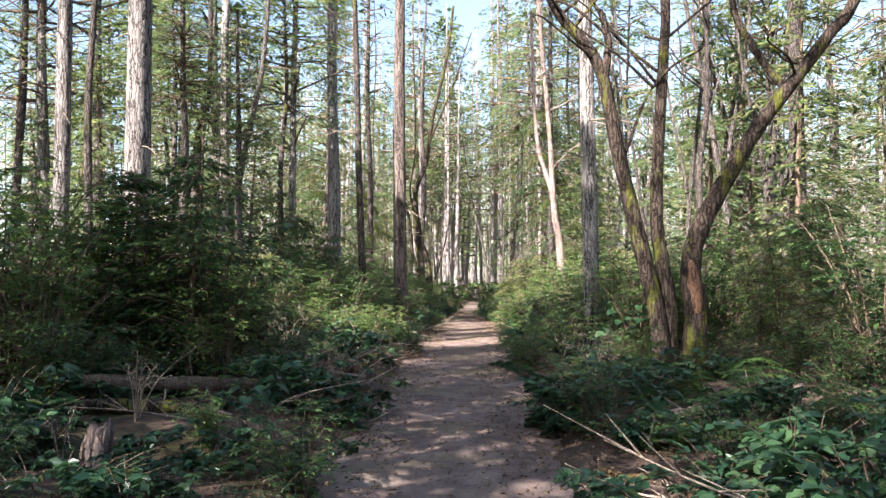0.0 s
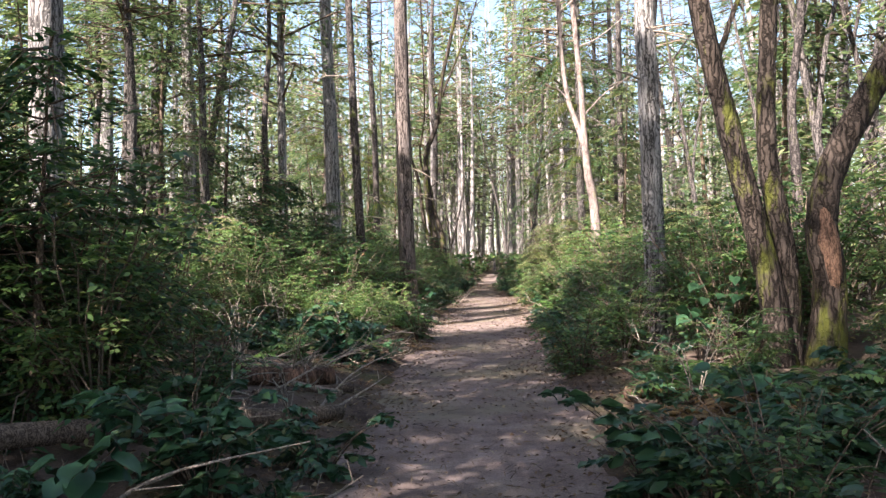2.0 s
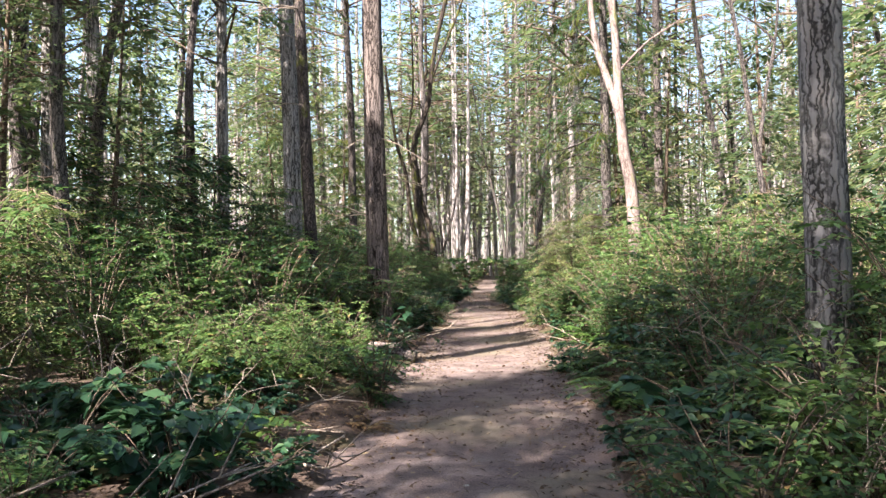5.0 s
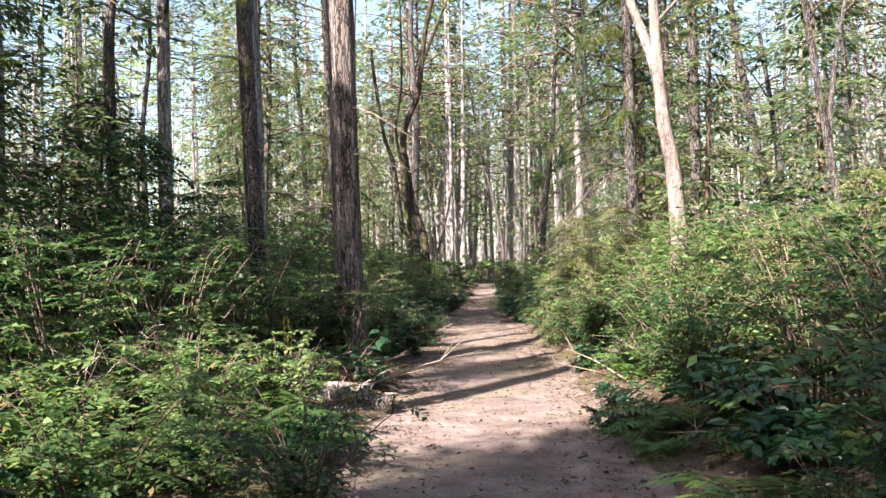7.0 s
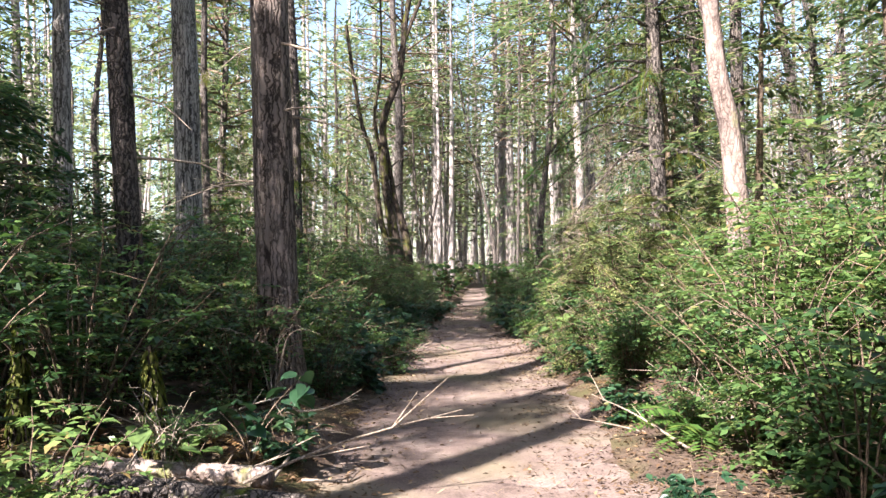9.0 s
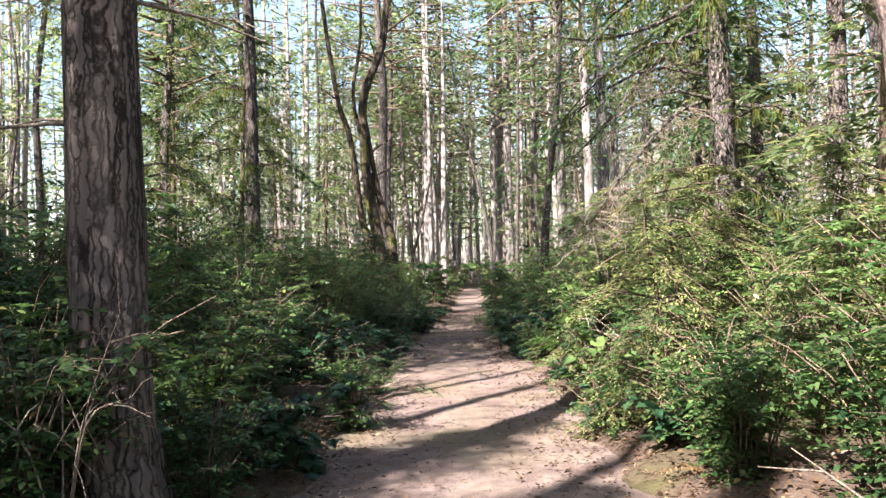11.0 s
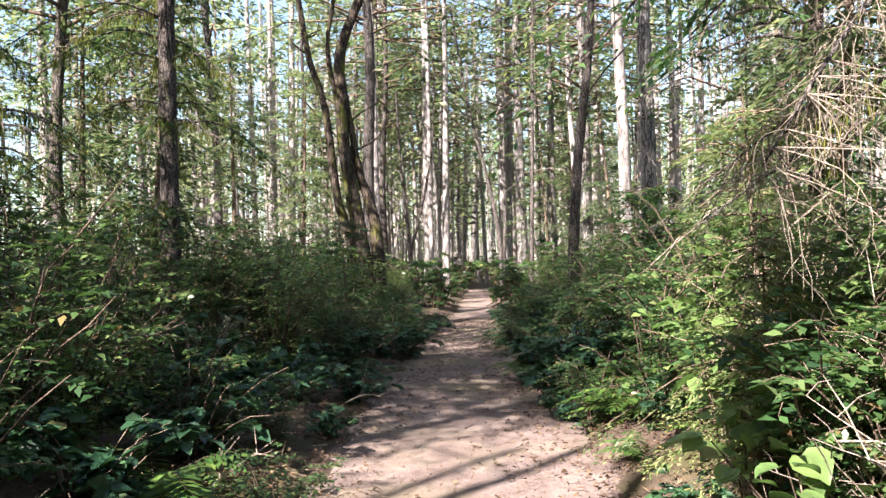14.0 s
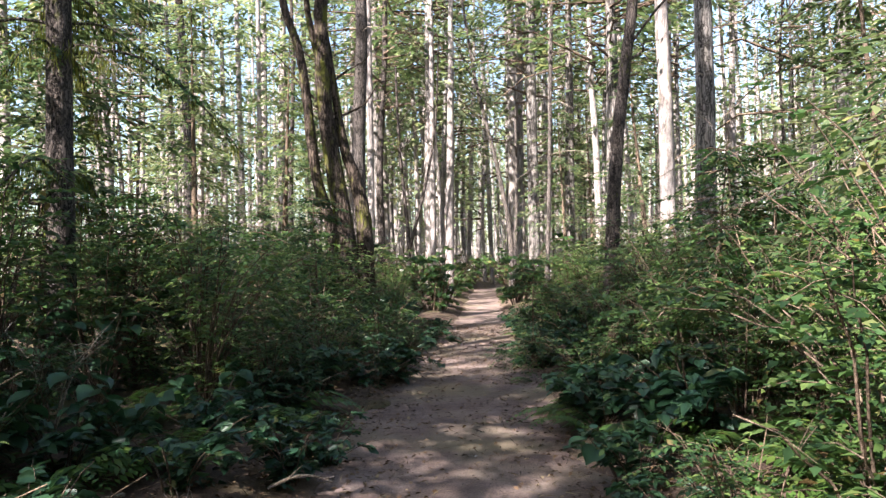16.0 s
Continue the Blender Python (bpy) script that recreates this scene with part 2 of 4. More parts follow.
def broad_leaves(p, d, nrm, length, width, prof=((0.0, 0.2, 0.0), (0.42, 0.52, 0.03), (1.0, 0.13, -0.14))):
    """Larger rounded leaves with a midrib fold and a drooping tip."""
    d = unit(d); s = unit(np.cross(d, nrm)); n = np.cross(s, d)
    L, W = np.asarray(length)[:, None], np.asarray(width)[:, None]
    rows = []
    for u, w, h in prof:
        c = p + d * L * u + n * L * h
        rows += [c - s * W * w + n * W * 0.16 * (w > 0.1), c, c + s * W * w + n * W * 0.16 * (w > 0.1)]
    v = np.stack(rows, 1).reshape(-1, 3)
    one = [[a * 3 + b, a * 3 + b + 1, a * 3 + b + 4, a * 3 + b + 3] for a in range(len(prof) - 1) for b in range(2)]
    f = (np.arange(len(p))[:, None, None] * 3 * len(prof) + np.array(one)[None]).reshape(-1, 4)
    return v, f


def placed(vf, x, y, z, turn, size, squash=1.0):
    v, f = vf
    c, s = math.cos(turn), math.sin(turn)
    w = v * np.array([size, size, size * squash])
    return np.stack([w[:, 0] * c - w[:, 1] * s + x, w[:, 0] * s + w[:, 1] * c + y, w[:, 2] + z], 1), f


# ---- lie of the land ----
def path_x(y):
    return np.interp(y, [-40, 0, 5, 9, 14, 22, 27, 31, 37, 44, 54, 70, 84, 98, 140, 400], [-1.0, 0.03, 0.08, 0.1, 0.24, 0.6, 0.72, 0.90, 0.90, 1.25, 1.85, 2.6, 3.6, 7.5, 30, 150])


def path_half(y):
    return np.interp(y, [-40, 0, 12, 20, 25, 32, 38, 44, 52, 70], [0.9, 0.88, 0.92, 1.05, 1.1, 1.05, 0.87, 0.75, 0.6, 0.58])


def wob(x, y, s, k=0.0):
    return np.sin(x * s + 1.3 * k + 1.7 * np.sin(y * s * 0.7 + k)) * np.cos(y * s * 1.13 - 0.6 * k + np.sin(x * s * 0.9))


def ground_z(x, y):
    x, y = np.asarray(x, float), np.asarray(y, float)
    d = np.abs(x - path_x(y)) - path_half(y) + 0.13 * wob(x, y, 2.1, 2.0) + 0.07 * wob(x, y, 6.3, 4.0) + 0.03 * wob(x, y, 15.0, 1.0)
    bank = 0.16 * (1 - np.exp(-np.maximum(d, 0) / 0.35)) + 0.22 * (1 - np.exp(-np.maximum(d, 0) / 3.5))
    rough = np.clip(d / 0.8, 0, 1)
    z = bank + rough * (0.05 * wob(x, y, 2.3) + 0.10 * wob(x, y, 0.6, 1.0)) - 0.03 * (d < 0)
    return z + 0.02 * wob(x, y, 0.8, 3.0) * (1 - rough)


def spaced(limits, fine):
    lo, a, b, hi = limits
    mid = np.arange(a, b, fine)
    left = a - np.cumsum(np.geomspace(fine, max(2.0, (a - lo) * 0.25), 26)); left = left[left > lo]
    right = b + np.cumsum(np.geomspace(fine, max(2.0, (hi - b) * 0.25), 26)); right = right[right < hi]
    return np.concatenate([[lo], left[::-1], mid, right, [hi]])


def sheet(xs, ys, zfun):
    X, Y = np.meshgrid(xs, ys)
    v = np.stack([X, Y, zfun(X, Y)], -1).reshape(-1, 3)
    i, j = np.meshgrid(np.arange(len(ys) - 1), np.arange(len(xs) - 1), indexing="ij")
    k = i * len(xs) + j
    return v, np.stack([k, k + 1, k + len(xs) + 1, k + len(xs)], -1).reshape(-1, 4)


ground = part("ground", sheet(spaced((-600, -5, 7, 600), 0.14), spaced((-300, 0, 62, 900), 0.16), ground_z), M_GROUND)
tagged(ground, "dark brown forest floor of soil and needles", "ground", kind="structure")


def dirt_path():
    ys = np.arange(-30, 130, 0.16)
    us = np.linspace(-1.25, 1.25, 25)
    U, Y = np.meshgrid(us, ys)
    X = path_x(Y) + U * path_half(Y)
    Z = 0.012 + 0.02 * wob(X, Y, 0.8, 3.0) + 0.008 * wob(X, Y, 5.0, 1.0) + 0.02 * (np.abs(U) - 0.5) * (np.abs(U) > 0.5) - 0.30 * np.maximum(np.abs(U) - 1.12, 0)
    v = np.stack([X, Y, Z], -1).reshape(-1, 3)
    i, j = np.meshgrid(np.arange(len(ys) - 1), np.arange(len(us) - 1), indexing="ij")
    k = i * len(us) + j
    ob = part("dirt_path", (v, np.stack([k, k + 1, k + len(us) + 1, k + len(us)], -1).reshape(-1, 4)), M_PATH)
    return tagged(ob, "packed brown dirt footpath through the woods", "path", kind="structure")


dirt_path()


# ---- trees ----
def bent(points, n, rng, jitter=0.0):
    """A smooth line of n points through a few given ones."""
    p = np.asarray(points, float)
    t = np.linspace(0, len(p) - 1, n)
    i = np.clip(t.astype(int), 0, len(p) - 2)
    u = (t - i)[:, None]
    ext = np.vstack([2 * p[0] - p[1], p, 2 * p[-1] - p[-2]])
    a, b, c, d = ext[i], ext[i + 1], ext[i + 2], ext[i + 3]
    out = 0.5 * (2 * b + (c - a) * u + (2 * a - 5 * b + 4 * c - d) * u ** 2 + (3 * b - a - 3 * c + d) * u ** 3)
    if jitter:
        out[1:, :2] += np.cumsum(rng.normal(0, jitter, (n - 1, 2)), 0) * 0.5
    return out


def trunk_geo(points, r0, r1, rng, sides=14, rings=36, flare=1.5, rough=0.05, jitter=0.0):
    p = bent(points, rings, rng, jitter)
    h = p[:, 2] - p[0, 2]
    t = np.linspace(0, 1, rings)
    r = r0 + (r1 - r0) * t
    r = r * (1 + (flare - 1) * np.exp(-h / 0.28))
    return tube(p, r, sides, rough, rng)


def spray(rng, origin, way, length, n, leaf, droop=0.35, width=0.35, hang=0.0):
    """A flat conifer branch tip: narrow blades to both sides of a drooping axis."""
    way = unit(np.asarray(way, float))
    side = unit(np.cross(way, (0, 0, 1.0)))
    t = rng.uniform(0.08, 1, n)
    off = rng.uniform(-1, 1, n) * width * length * (1.1 - 0.8 * t)
    p = origin + way * (t * length)[:, None] + side * off[:, None]
    p[:, 2] -= droop * length * (t ** 2 + 0.25 * np.abs(off) / max(length, 0.1)) + rng.uniform(0, 0.08, n) * length
    d = way * 0.8 + side * np.sign(off)[:, None] * 0.9 + rng.normal(0, 0.25, (n, 3))
    d[:, 2] -= 0.25 + hang
    nr = np.array([0, 0, 1.0]) + rng.normal(0, 0.3, (n, 3))
    return leaves(p, d, nr, leaf * rng.uniform(0.6, 1.3, n), leaf * rng.uniform(0.25, 0.42, n), 0.1)


def crown_geo(rng, base, top, reach, branches, per, leaf, sparse=0.0):
    """A tall ragged conifer crown round the z axis, and its branches."""
    g, tw = Geo(), Geo()
    for k in range(branches):
        u = rng.uniform(0, 1) ** 0.85
        z = base + (top - base) * u
        r = reach * (1 - u ** 3) * rng.uniform(0.3, 1.15) + 0.3
        a = rng.uniform(0, 2 * np.pi)
        way = np.array([math.cos(a), math.sin(a), rng.uniform(-0.2, 0.25)])
        end = np.array([0, 0, z]) + way * r
        mid = np.array([0, 0, z]) + way * r * 0.55 + np.array([0, 0, 0.06 * r])
        tw.add(*tube([(0, 0, z), mid, end - np.array([0, 0, 0.15 * r])], [0.012 + 0.012 * r, 0.008 + 0.005 * r, 0.004], 3))
        if rng.uniform() < sparse:
            continue
        g.add(*spray(rng, np.array([0, 0, z]) + way * r * 0.2, way, r * 0.9, per, leaf, rng.uniform(0.1, 0.4), 0.4))
    return g, tw


def dead_twigs(rng, line, r0, count, lo, hi, reach):
    g = Geo()
    for k in range(count):
        u = rng.uniform(lo, hi)
        i = int(u * (len(line) - 1))
        a = rng.uniform(0, 2 * np.pi)
        L = reach * rng.uniform(0.3, 1.0)
        way = np.array([math.cos(a), math.sin(a), rng.uniform(-0.35, 0.2)])
        q = bent([line[i], line[i] + way * L * 0.5 + rng.normal(0, 0.05 * L, 3), line[i] + way * L + np.array([0, 0, -0.2 * L])], 5, rng)
        g.add(*tube(q, np.linspace(0.014, 0.003, 5) * (0.6 + 0.5 * L), 4))
        for s in range(rng.integers(1, 4)):
            j = rng.integers(1, 4)
            w2 = unit(way + rng.normal(0, 0.6, 3)) * L * rng.uniform(0.2, 0.45)
            g.add(*tube([q[j], q[j] + w2 * 0.5, q[j] + w2 - np.array([0, 0, 0.06 * L])], [0.006, 0.004, 0.002], 3))
    return g


CROWNS, FAR_CROWNS, DENSE = [], [], []
_r = np.random.default_rng(5)
for _k in range(5):
    cg, tg = crown_geo(_r, 0.0, 15.0, 3.6, 92, 38, 0.24, 0.2)
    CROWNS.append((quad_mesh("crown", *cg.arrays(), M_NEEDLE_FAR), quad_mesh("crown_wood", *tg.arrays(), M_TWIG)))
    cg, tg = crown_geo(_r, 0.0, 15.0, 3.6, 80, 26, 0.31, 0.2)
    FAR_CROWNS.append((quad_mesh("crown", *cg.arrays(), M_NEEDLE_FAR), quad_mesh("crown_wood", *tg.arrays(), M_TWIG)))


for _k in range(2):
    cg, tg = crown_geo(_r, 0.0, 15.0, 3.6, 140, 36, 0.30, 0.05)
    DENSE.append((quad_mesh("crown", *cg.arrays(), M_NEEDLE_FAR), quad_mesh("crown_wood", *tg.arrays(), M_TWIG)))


def conifer(x, y, dia, height=24.0, lean=(0, 0), bark=None, label="", crown=True, twigs=10, crown_base=8.0, bend=0.12, kind="fir_tree", seed=None, dense=False, spread=1.0):
    """A tall straight forest conifer: trunk, dead lower twigs, crown."""
    rng = np.random.default_rng(int(seed if seed is not None else abs(x * 131 + y * 977)))
    z = float(ground_z(x, y)) - 0.08
    root = tagged(new(kind), label or "tall straight fir with furrowed grey-brown bark", "tree", "forest trees")
    root.location = (x, y, z)
    n = 6
    pts = [(lean[0] * h + rng.normal(0, bend) * (h > 0) * 0.6, lean[1] * h + rng.normal(0, bend) * (h > 0) * 0.6, h) for h in np.linspace(0, height, n)]
    line = bent(pts, 36, rng)
    part("trunk", trunk_geo(pts, dia / 2, dia * 0.12, rng, *((18, 48) if 8 < y < 50 and abs(x) < 9 else (10, 20))), bark or M_FIR, root)
    if twigs:
        for k in range(twigs):
            part("dead_branch", dead_twigs(rng, line, dia / 2, 1, 0.07, 0.42, 1.4), M_GREY_TWIG, root)
    if crown:
        leaf_me, br_me = DENSE[rng.integers(2)] if dense else (CROWNS if y < 45 else FAR_CROWNS)[rng.integers(len(CROWNS))]
        sc = (height - crown_base) / 15.0
        for nm, me in (("crown", leaf_me), ("crown_wood", br_me)):
            ob = new(nm, me)
            ob.parent = root
            ob.location = (lean[0] * crown_base, lean[1] * crown_base, crown_base)
            ob.rotation_euler = (0, 0, rng.uniform(0, 6.28))
            ob.scale = (rng.uniform(0.8, 1.15) * spread,) * 2 + (sc,)
            if nm == "crown_wood":
                tagged(ob, kind="stuff")
    return root


def shade_falls(x, y, height):
    """Where on the ground the shade of a point at that height lands."""
    return x - to_sun.x / to_sun.z * height, y - to_sun.y / to_sun.z * height


def keeps_glade(x, y, heights=(7, 10, 13, 16, 19, 22), pad=0.0):
    """True where a crown would shade the sunny stretch of the path."""
    for h in heights:
        sx, sy = shade_falls(x, y, h)
        off = sx - path_x(sy)
        if (-0.8 - pad < off < 4.6 + pad and 21.5 - pad * 0.5 < sy < 34.5) or (-3.6 < off < -0.8 and 16.5 < sy < 21.5) or (-4.5 < off < 2.5 and 42.0 < sy < 49.0):
            return True
    return False

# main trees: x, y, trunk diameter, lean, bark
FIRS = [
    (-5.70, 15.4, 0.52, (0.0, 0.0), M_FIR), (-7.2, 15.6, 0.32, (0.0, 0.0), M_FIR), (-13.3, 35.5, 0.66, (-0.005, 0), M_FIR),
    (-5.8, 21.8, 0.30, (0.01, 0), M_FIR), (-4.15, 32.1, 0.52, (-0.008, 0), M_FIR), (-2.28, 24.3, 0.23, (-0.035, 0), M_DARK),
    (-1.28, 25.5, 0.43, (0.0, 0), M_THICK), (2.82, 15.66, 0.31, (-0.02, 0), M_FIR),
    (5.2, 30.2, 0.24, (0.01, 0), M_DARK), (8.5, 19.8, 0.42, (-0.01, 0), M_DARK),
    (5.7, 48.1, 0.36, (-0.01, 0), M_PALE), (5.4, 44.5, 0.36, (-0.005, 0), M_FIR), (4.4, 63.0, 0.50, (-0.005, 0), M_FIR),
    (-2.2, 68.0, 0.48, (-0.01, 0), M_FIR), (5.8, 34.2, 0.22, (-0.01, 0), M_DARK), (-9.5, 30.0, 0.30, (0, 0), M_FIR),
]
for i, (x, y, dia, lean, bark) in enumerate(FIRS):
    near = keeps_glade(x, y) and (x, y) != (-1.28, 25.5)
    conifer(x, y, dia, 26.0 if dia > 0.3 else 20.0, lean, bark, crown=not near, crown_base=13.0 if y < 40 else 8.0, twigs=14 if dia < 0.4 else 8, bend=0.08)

# trees added so that their crowns shade the near and far stretches of the path
for x, y, dia in [(-9.5, -6.5, 0.4), (-12.5, -2.0, 0.5), (-7.5, -9.5, 0.35), (-10.5, 1.2, 0.45), (-15.0, -8.0, 0.5), (-6.0, -1.5, 0.3), (-4.6, -5.5, 0.3),
                  (-10.2, 24.5, 0.4), (-7.6, 27.4, 0.36), (-13.5, 20.5, 0.5), (-12.2, 25.2, 0.4), (-5.4, 29.8, 0.3), (6.5, 8.5, 0.35)]:
    conifer(x, y, dia, 23.0, (0, 0), M_FIR, crown_base=6.0, twigs=4, dense=x > -9.6 and y < 28)

# made-up firs outside the view, set here to shade path and right bank
for x, y, top in [(-4.3, 6.2, 14.0), (-5.9, 5.0, 16.0), (-3.6, 3.0, 7.6)]:
    conifer(x, y, 0.26, top, (0, 0), M_DARK, crown_base=5.0, twigs=0, dense=True, spread=0.65)

# firs added for narrow crowns that shade trunks, banks and bits of path
for x, y, top, base, spread in [(-6.8, 8.8, 12.5, 8.0, 0.5), (-5.15, 20.75, 8.5, 3.5, 0.30), (-6.1, 19.2, 10.8, 5.5, 0.42), (-8.9, -0.2, 15.0, 7.0, 0.5), (-5.2, 26.7, 12.5, 8.0, 0.6), (-6.3, 10.3, 11.5, 8.0, 0.4), (-5.7, 40.6, 17.0, 5.0, 0.8)]:
    conifer(x, y, 0.24, top, (0, 0), M_DARK, crown_base=base, twigs=3, dense=True, spread=spread)

# more added firs whose crowns put path and banks in shade
for x, y, top, base, spread in [(-6.7, 15.7, 11.5, 8.5, 0.40), (-6.3, 9.4, 13.5, 10.0, 0.42), (-7.0, 21.5, 9.5, 5.5, 0.42), (-8.2, 22.6, 9.5, 5.0, 0.5)]:
    conifer(x, y, 0.2, top, (0, 0), M_DARK, crown_base=base, twigs=0, dense=True, spread=spread)

# scattered trunks between and beyond
rngf = np.random.default_rng(21)
spots = [(x, y) for x, y, *_ in FIRS]
count, tries = 0, 0
while count < 165 and tries < 4000:
    tries += 1
    y = rngf.uniform(-22, 100)
    x = path_x(y) + rngf.choice([-1, 1]) * (1.9 + 30 * rngf.uniform() ** 1.35) * (1 if y > 20 else 1.3)
    if y < 50 and abs(x - path_x(y)) < 6.0 + 0.1 * y:
        continue
    if min((x - a) ** 2 + (y - b) ** 2 for a, b in spots) < 2.6:
        continue
    bare = keeps_glade(x, y, pad=1.6)
    if bare and (rngf.uniform() < 0.45 or y < 8):
        continue
    fx, fy = shade_falls(x, y, 10.0)
    if -5.0 < fx - path_x(fy) < 6.0 and 44 < fy < 64 and rngf.uniform() < 0.75:
        bare = True
    spots.append((x, y))
    dia = rngf.choice([0.14, 0.18, 0.24, 0.32, 0.42])
    conifer(x, y, dia, rngf.uniform(16, 27), (rngf.normal(0, 0.018), rngf.normal(0, 0.018)), [M_FIR, M_FIR, M_DARK, M_PALE][rngf.integers(4)],
            crown=not bare and (y < 48 or count % 3 > 0), crown_base=rngf.uniform(4.5, 11.0), twigs=7 if y < 60 else 0, bend=0.18)
    count += 1


# crowns that close over the far end of the path
for x, y, top, base in [(0.2, 66.0, 24.0, 7.0), (5.0, 70.0, 25.0, 6.0), (1.0, 78.0, 26.0, 7.0), (5.6, 80.0, 26.0, 5.0), (0.6, 88.0, 27.0, 5.0), (3.8, 93.0, 27.0, 4.0), (6.0, 58.0, 22.0, 7.0), (-1.6, 57.0, 23.0, 9.0)]:
    conifer(x, y, 0.26, top, (0, 0), M_PALE, crown_base=base, twigs=6, spread=1.2)


def crooked(name, base, stems, bark, label, leafy=(), seed=1):
    """A leaning broadleaf tree: several bent stems from one stool, with side limbs and leaf sprays."""
    rng = np.random.default_rng(seed)
    x, y = base
    root = tagged(new(name), label, "tree", "forest trees")
    root.location = (x, y, float(ground_z(x, y)) - 0.06)
    for pts, r0, r1 in stems:
        part("stem" if pts[0][2] < 0.5 else "limb", trunk_geo(pts, r0, r1, rng, 14, 44, 1.3 if pts[0][2] < 0.5 else 1.0, 0.06, 0.006), bark, root)
    for pts, r0, r1 in stems:
        line = bent(pts, 40, rng)
        for k in range(4 if pts[0][2] < 0.5 else 2):
            o = line[rng.integers(20, 36)]
            a, L = rng.uniform(0, 6.28), rng.uniform(0.6, 1.8)
            w = np.array([math.cos(a), math.sin(a) * 0.6, rng.uniform(0.4, 1.1)]) * L
            q = bent([o, o + w * 0.4 + rng.normal(0, 0.06, 3), o + w * 0.75 + rng.normal(0, 0.1, 3), o + w], 10, rng)
            part("side_branch", tube(q, np.linspace(0.028, 0.006, 10), 6, 0.05, rng), bark, root)
    for c, rad, n in leafy:
        g = Geo()
        p = np.asarray(c) + rng.normal(0, 1, (n, 3)) * np.array(rad) * 0.6
        d = rng.normal(0, 1, (n, 3)); d[:, 2] = -0.3
        g.add(*leaves(p, d, np.array([0, 0, 1.0]) + rng.normal(0, 0.4, (n, 3)), rng.uniform(0.07, 0.13, n), rng.uniform(0.05, 0.09, n)))
        part("leaf_spray", g, M_BRIGHT, root)
    return root


def hemlock_tree(x, y, dia, height, lean, count, reach, lo, hi, label, seed, moss=0.0):
    """A conifer with low drooping branches, each a part with its own needle spray."""
    rng = np.random.default_rng(seed)
    root = tagged(new("hemlock_tree"), label, "tree", "forest trees")
    root.location = (x, y, float(ground_z(x, y)) - 0.08)
    pts = [(lean * h + rng.normal(0, 0.05) * (h > 0), rng.normal(0, 0.05) * (h > 0), h) for h in np.linspace(0, height, 7)]
    line = bent(pts, 60, rng)
    part("trunk", trunk_geo(pts, dia / 2, dia * 0.12, rng, 18, 50, 1.4), M_DARK, root)
    for k in range(count):
        u = rng.uniform(lo, hi) / height
        o = line[int(u * 59)]
        a = rng.uniform(0, 2 * np.pi) if rng.uniform() < 0.6 else math.pi + rng.normal(0, 0.9)
        L = reach * rng.uniform(0.5, 1.1)
        way = np.array([math.cos(a), math.sin(a), 0.0])
        dip = rng.uniform(0.3, 0.8)
        q = bent([o, o + way * L * 0.35 + np.array([0, 0, 0.05 * L]), o + way * L * 0.7 - np.array([0, 0, dip * 0.25 * L]), o + way * L - np.array([0, 0, dip * 0.75 * L])], 9, rng)
        br = part("branch", tube(q, np.linspace(0.022, 0.004, 9) * (0.5 + 0.3 * L), 5), M_DARK, root)
        bare = rng.uniform() < 0.36
        g = Geo()
        for j in range(2, 9):
            for sgn in (-1, 1):
                side = unit(np.cross(way, (0, 0, 1.0))) * sgn
                w = unit(way * 0.8 + side * rng.uniform(0.5, 1.0) + np.array([0, 0, -rng.uniform(0.1, 0.6)]))
                if bare:
                    e = q[j] + w * rng.uniform(0.15, 0.4)
                    g.add(*tube([q[j], (q[j] + e) / 2 + rng.normal(0, 0.02, 3), e - np.array([0, 0, 0.08])], [0.005, 0.004, 0.002], 3))
                else:
                    g.add(*spray(rng, q[j], w, rng.uniform(0.3, 0.65) * (0.5 + 0.3 * L), 22, 0.075, 0.45, 0.3, 0.15))
        tagged(part("bare_twig" if bare else "needle_spray", g, M_GREY_TWIG if bare else M_NEEDLE, br), kind="stuff")
        if rng.uniform() < moss:
            n = 240
            i = rng.integers(1, 8, n)
            p = q[i] + rng.normal(0, 0.04, (n, 3))
            d = rng.normal(0, 0.12, (n, 3)); d[:, 2] = -1
            tagged(part("hanging_moss", leaves(p, d, rng.normal(0, 1, (n, 3)), rng.uniform(0.06, 0.24, n), rng.uniform(0.006, 0.014, n)), M_MOSS, br), kind="stuff")
    leaf_me, br_me = CROWNS[seed % 5]
    for nm, me in (("crown", leaf_me), ("crown_wood", br_me)):
        ob = tagged(new(nm, me), kind="stuff" if nm == "crown_wood" else "")
        ob.parent, ob.location, ob.scale = root, (lean * hi, 0, hi), (0.6, 0.6, (height - hi) / 15)
    return root


SHAGGY = hemlock_tree(4.1, 30.7, 0.30, 17.0, -0.012, 54, 2.3, 1.8, 8.0, "shaggy hemlock with drooping mossy branches in the sun", 14, 0.5)
hemlock_tree(-3.4, 39.1, 0.33, 20.0, -0.01, 30, 2.2, 1.8, 8.0, "dark hemlock with drooping moss-hung branches", 15, 0.95)
hemlock_tree(5.6, 36.8, 0.24, 15.0, 0.0, 40, 2.3, 1.4, 8.0, "young hemlock with long drooping branches", 16, 0.3)
hemlock_tree(-5.0, 36.4, 0.22, 15.0, 0.0, 24, 2.0, 1.4, 8.0, "young hemlock with long drooping branches", 17, 0.9)



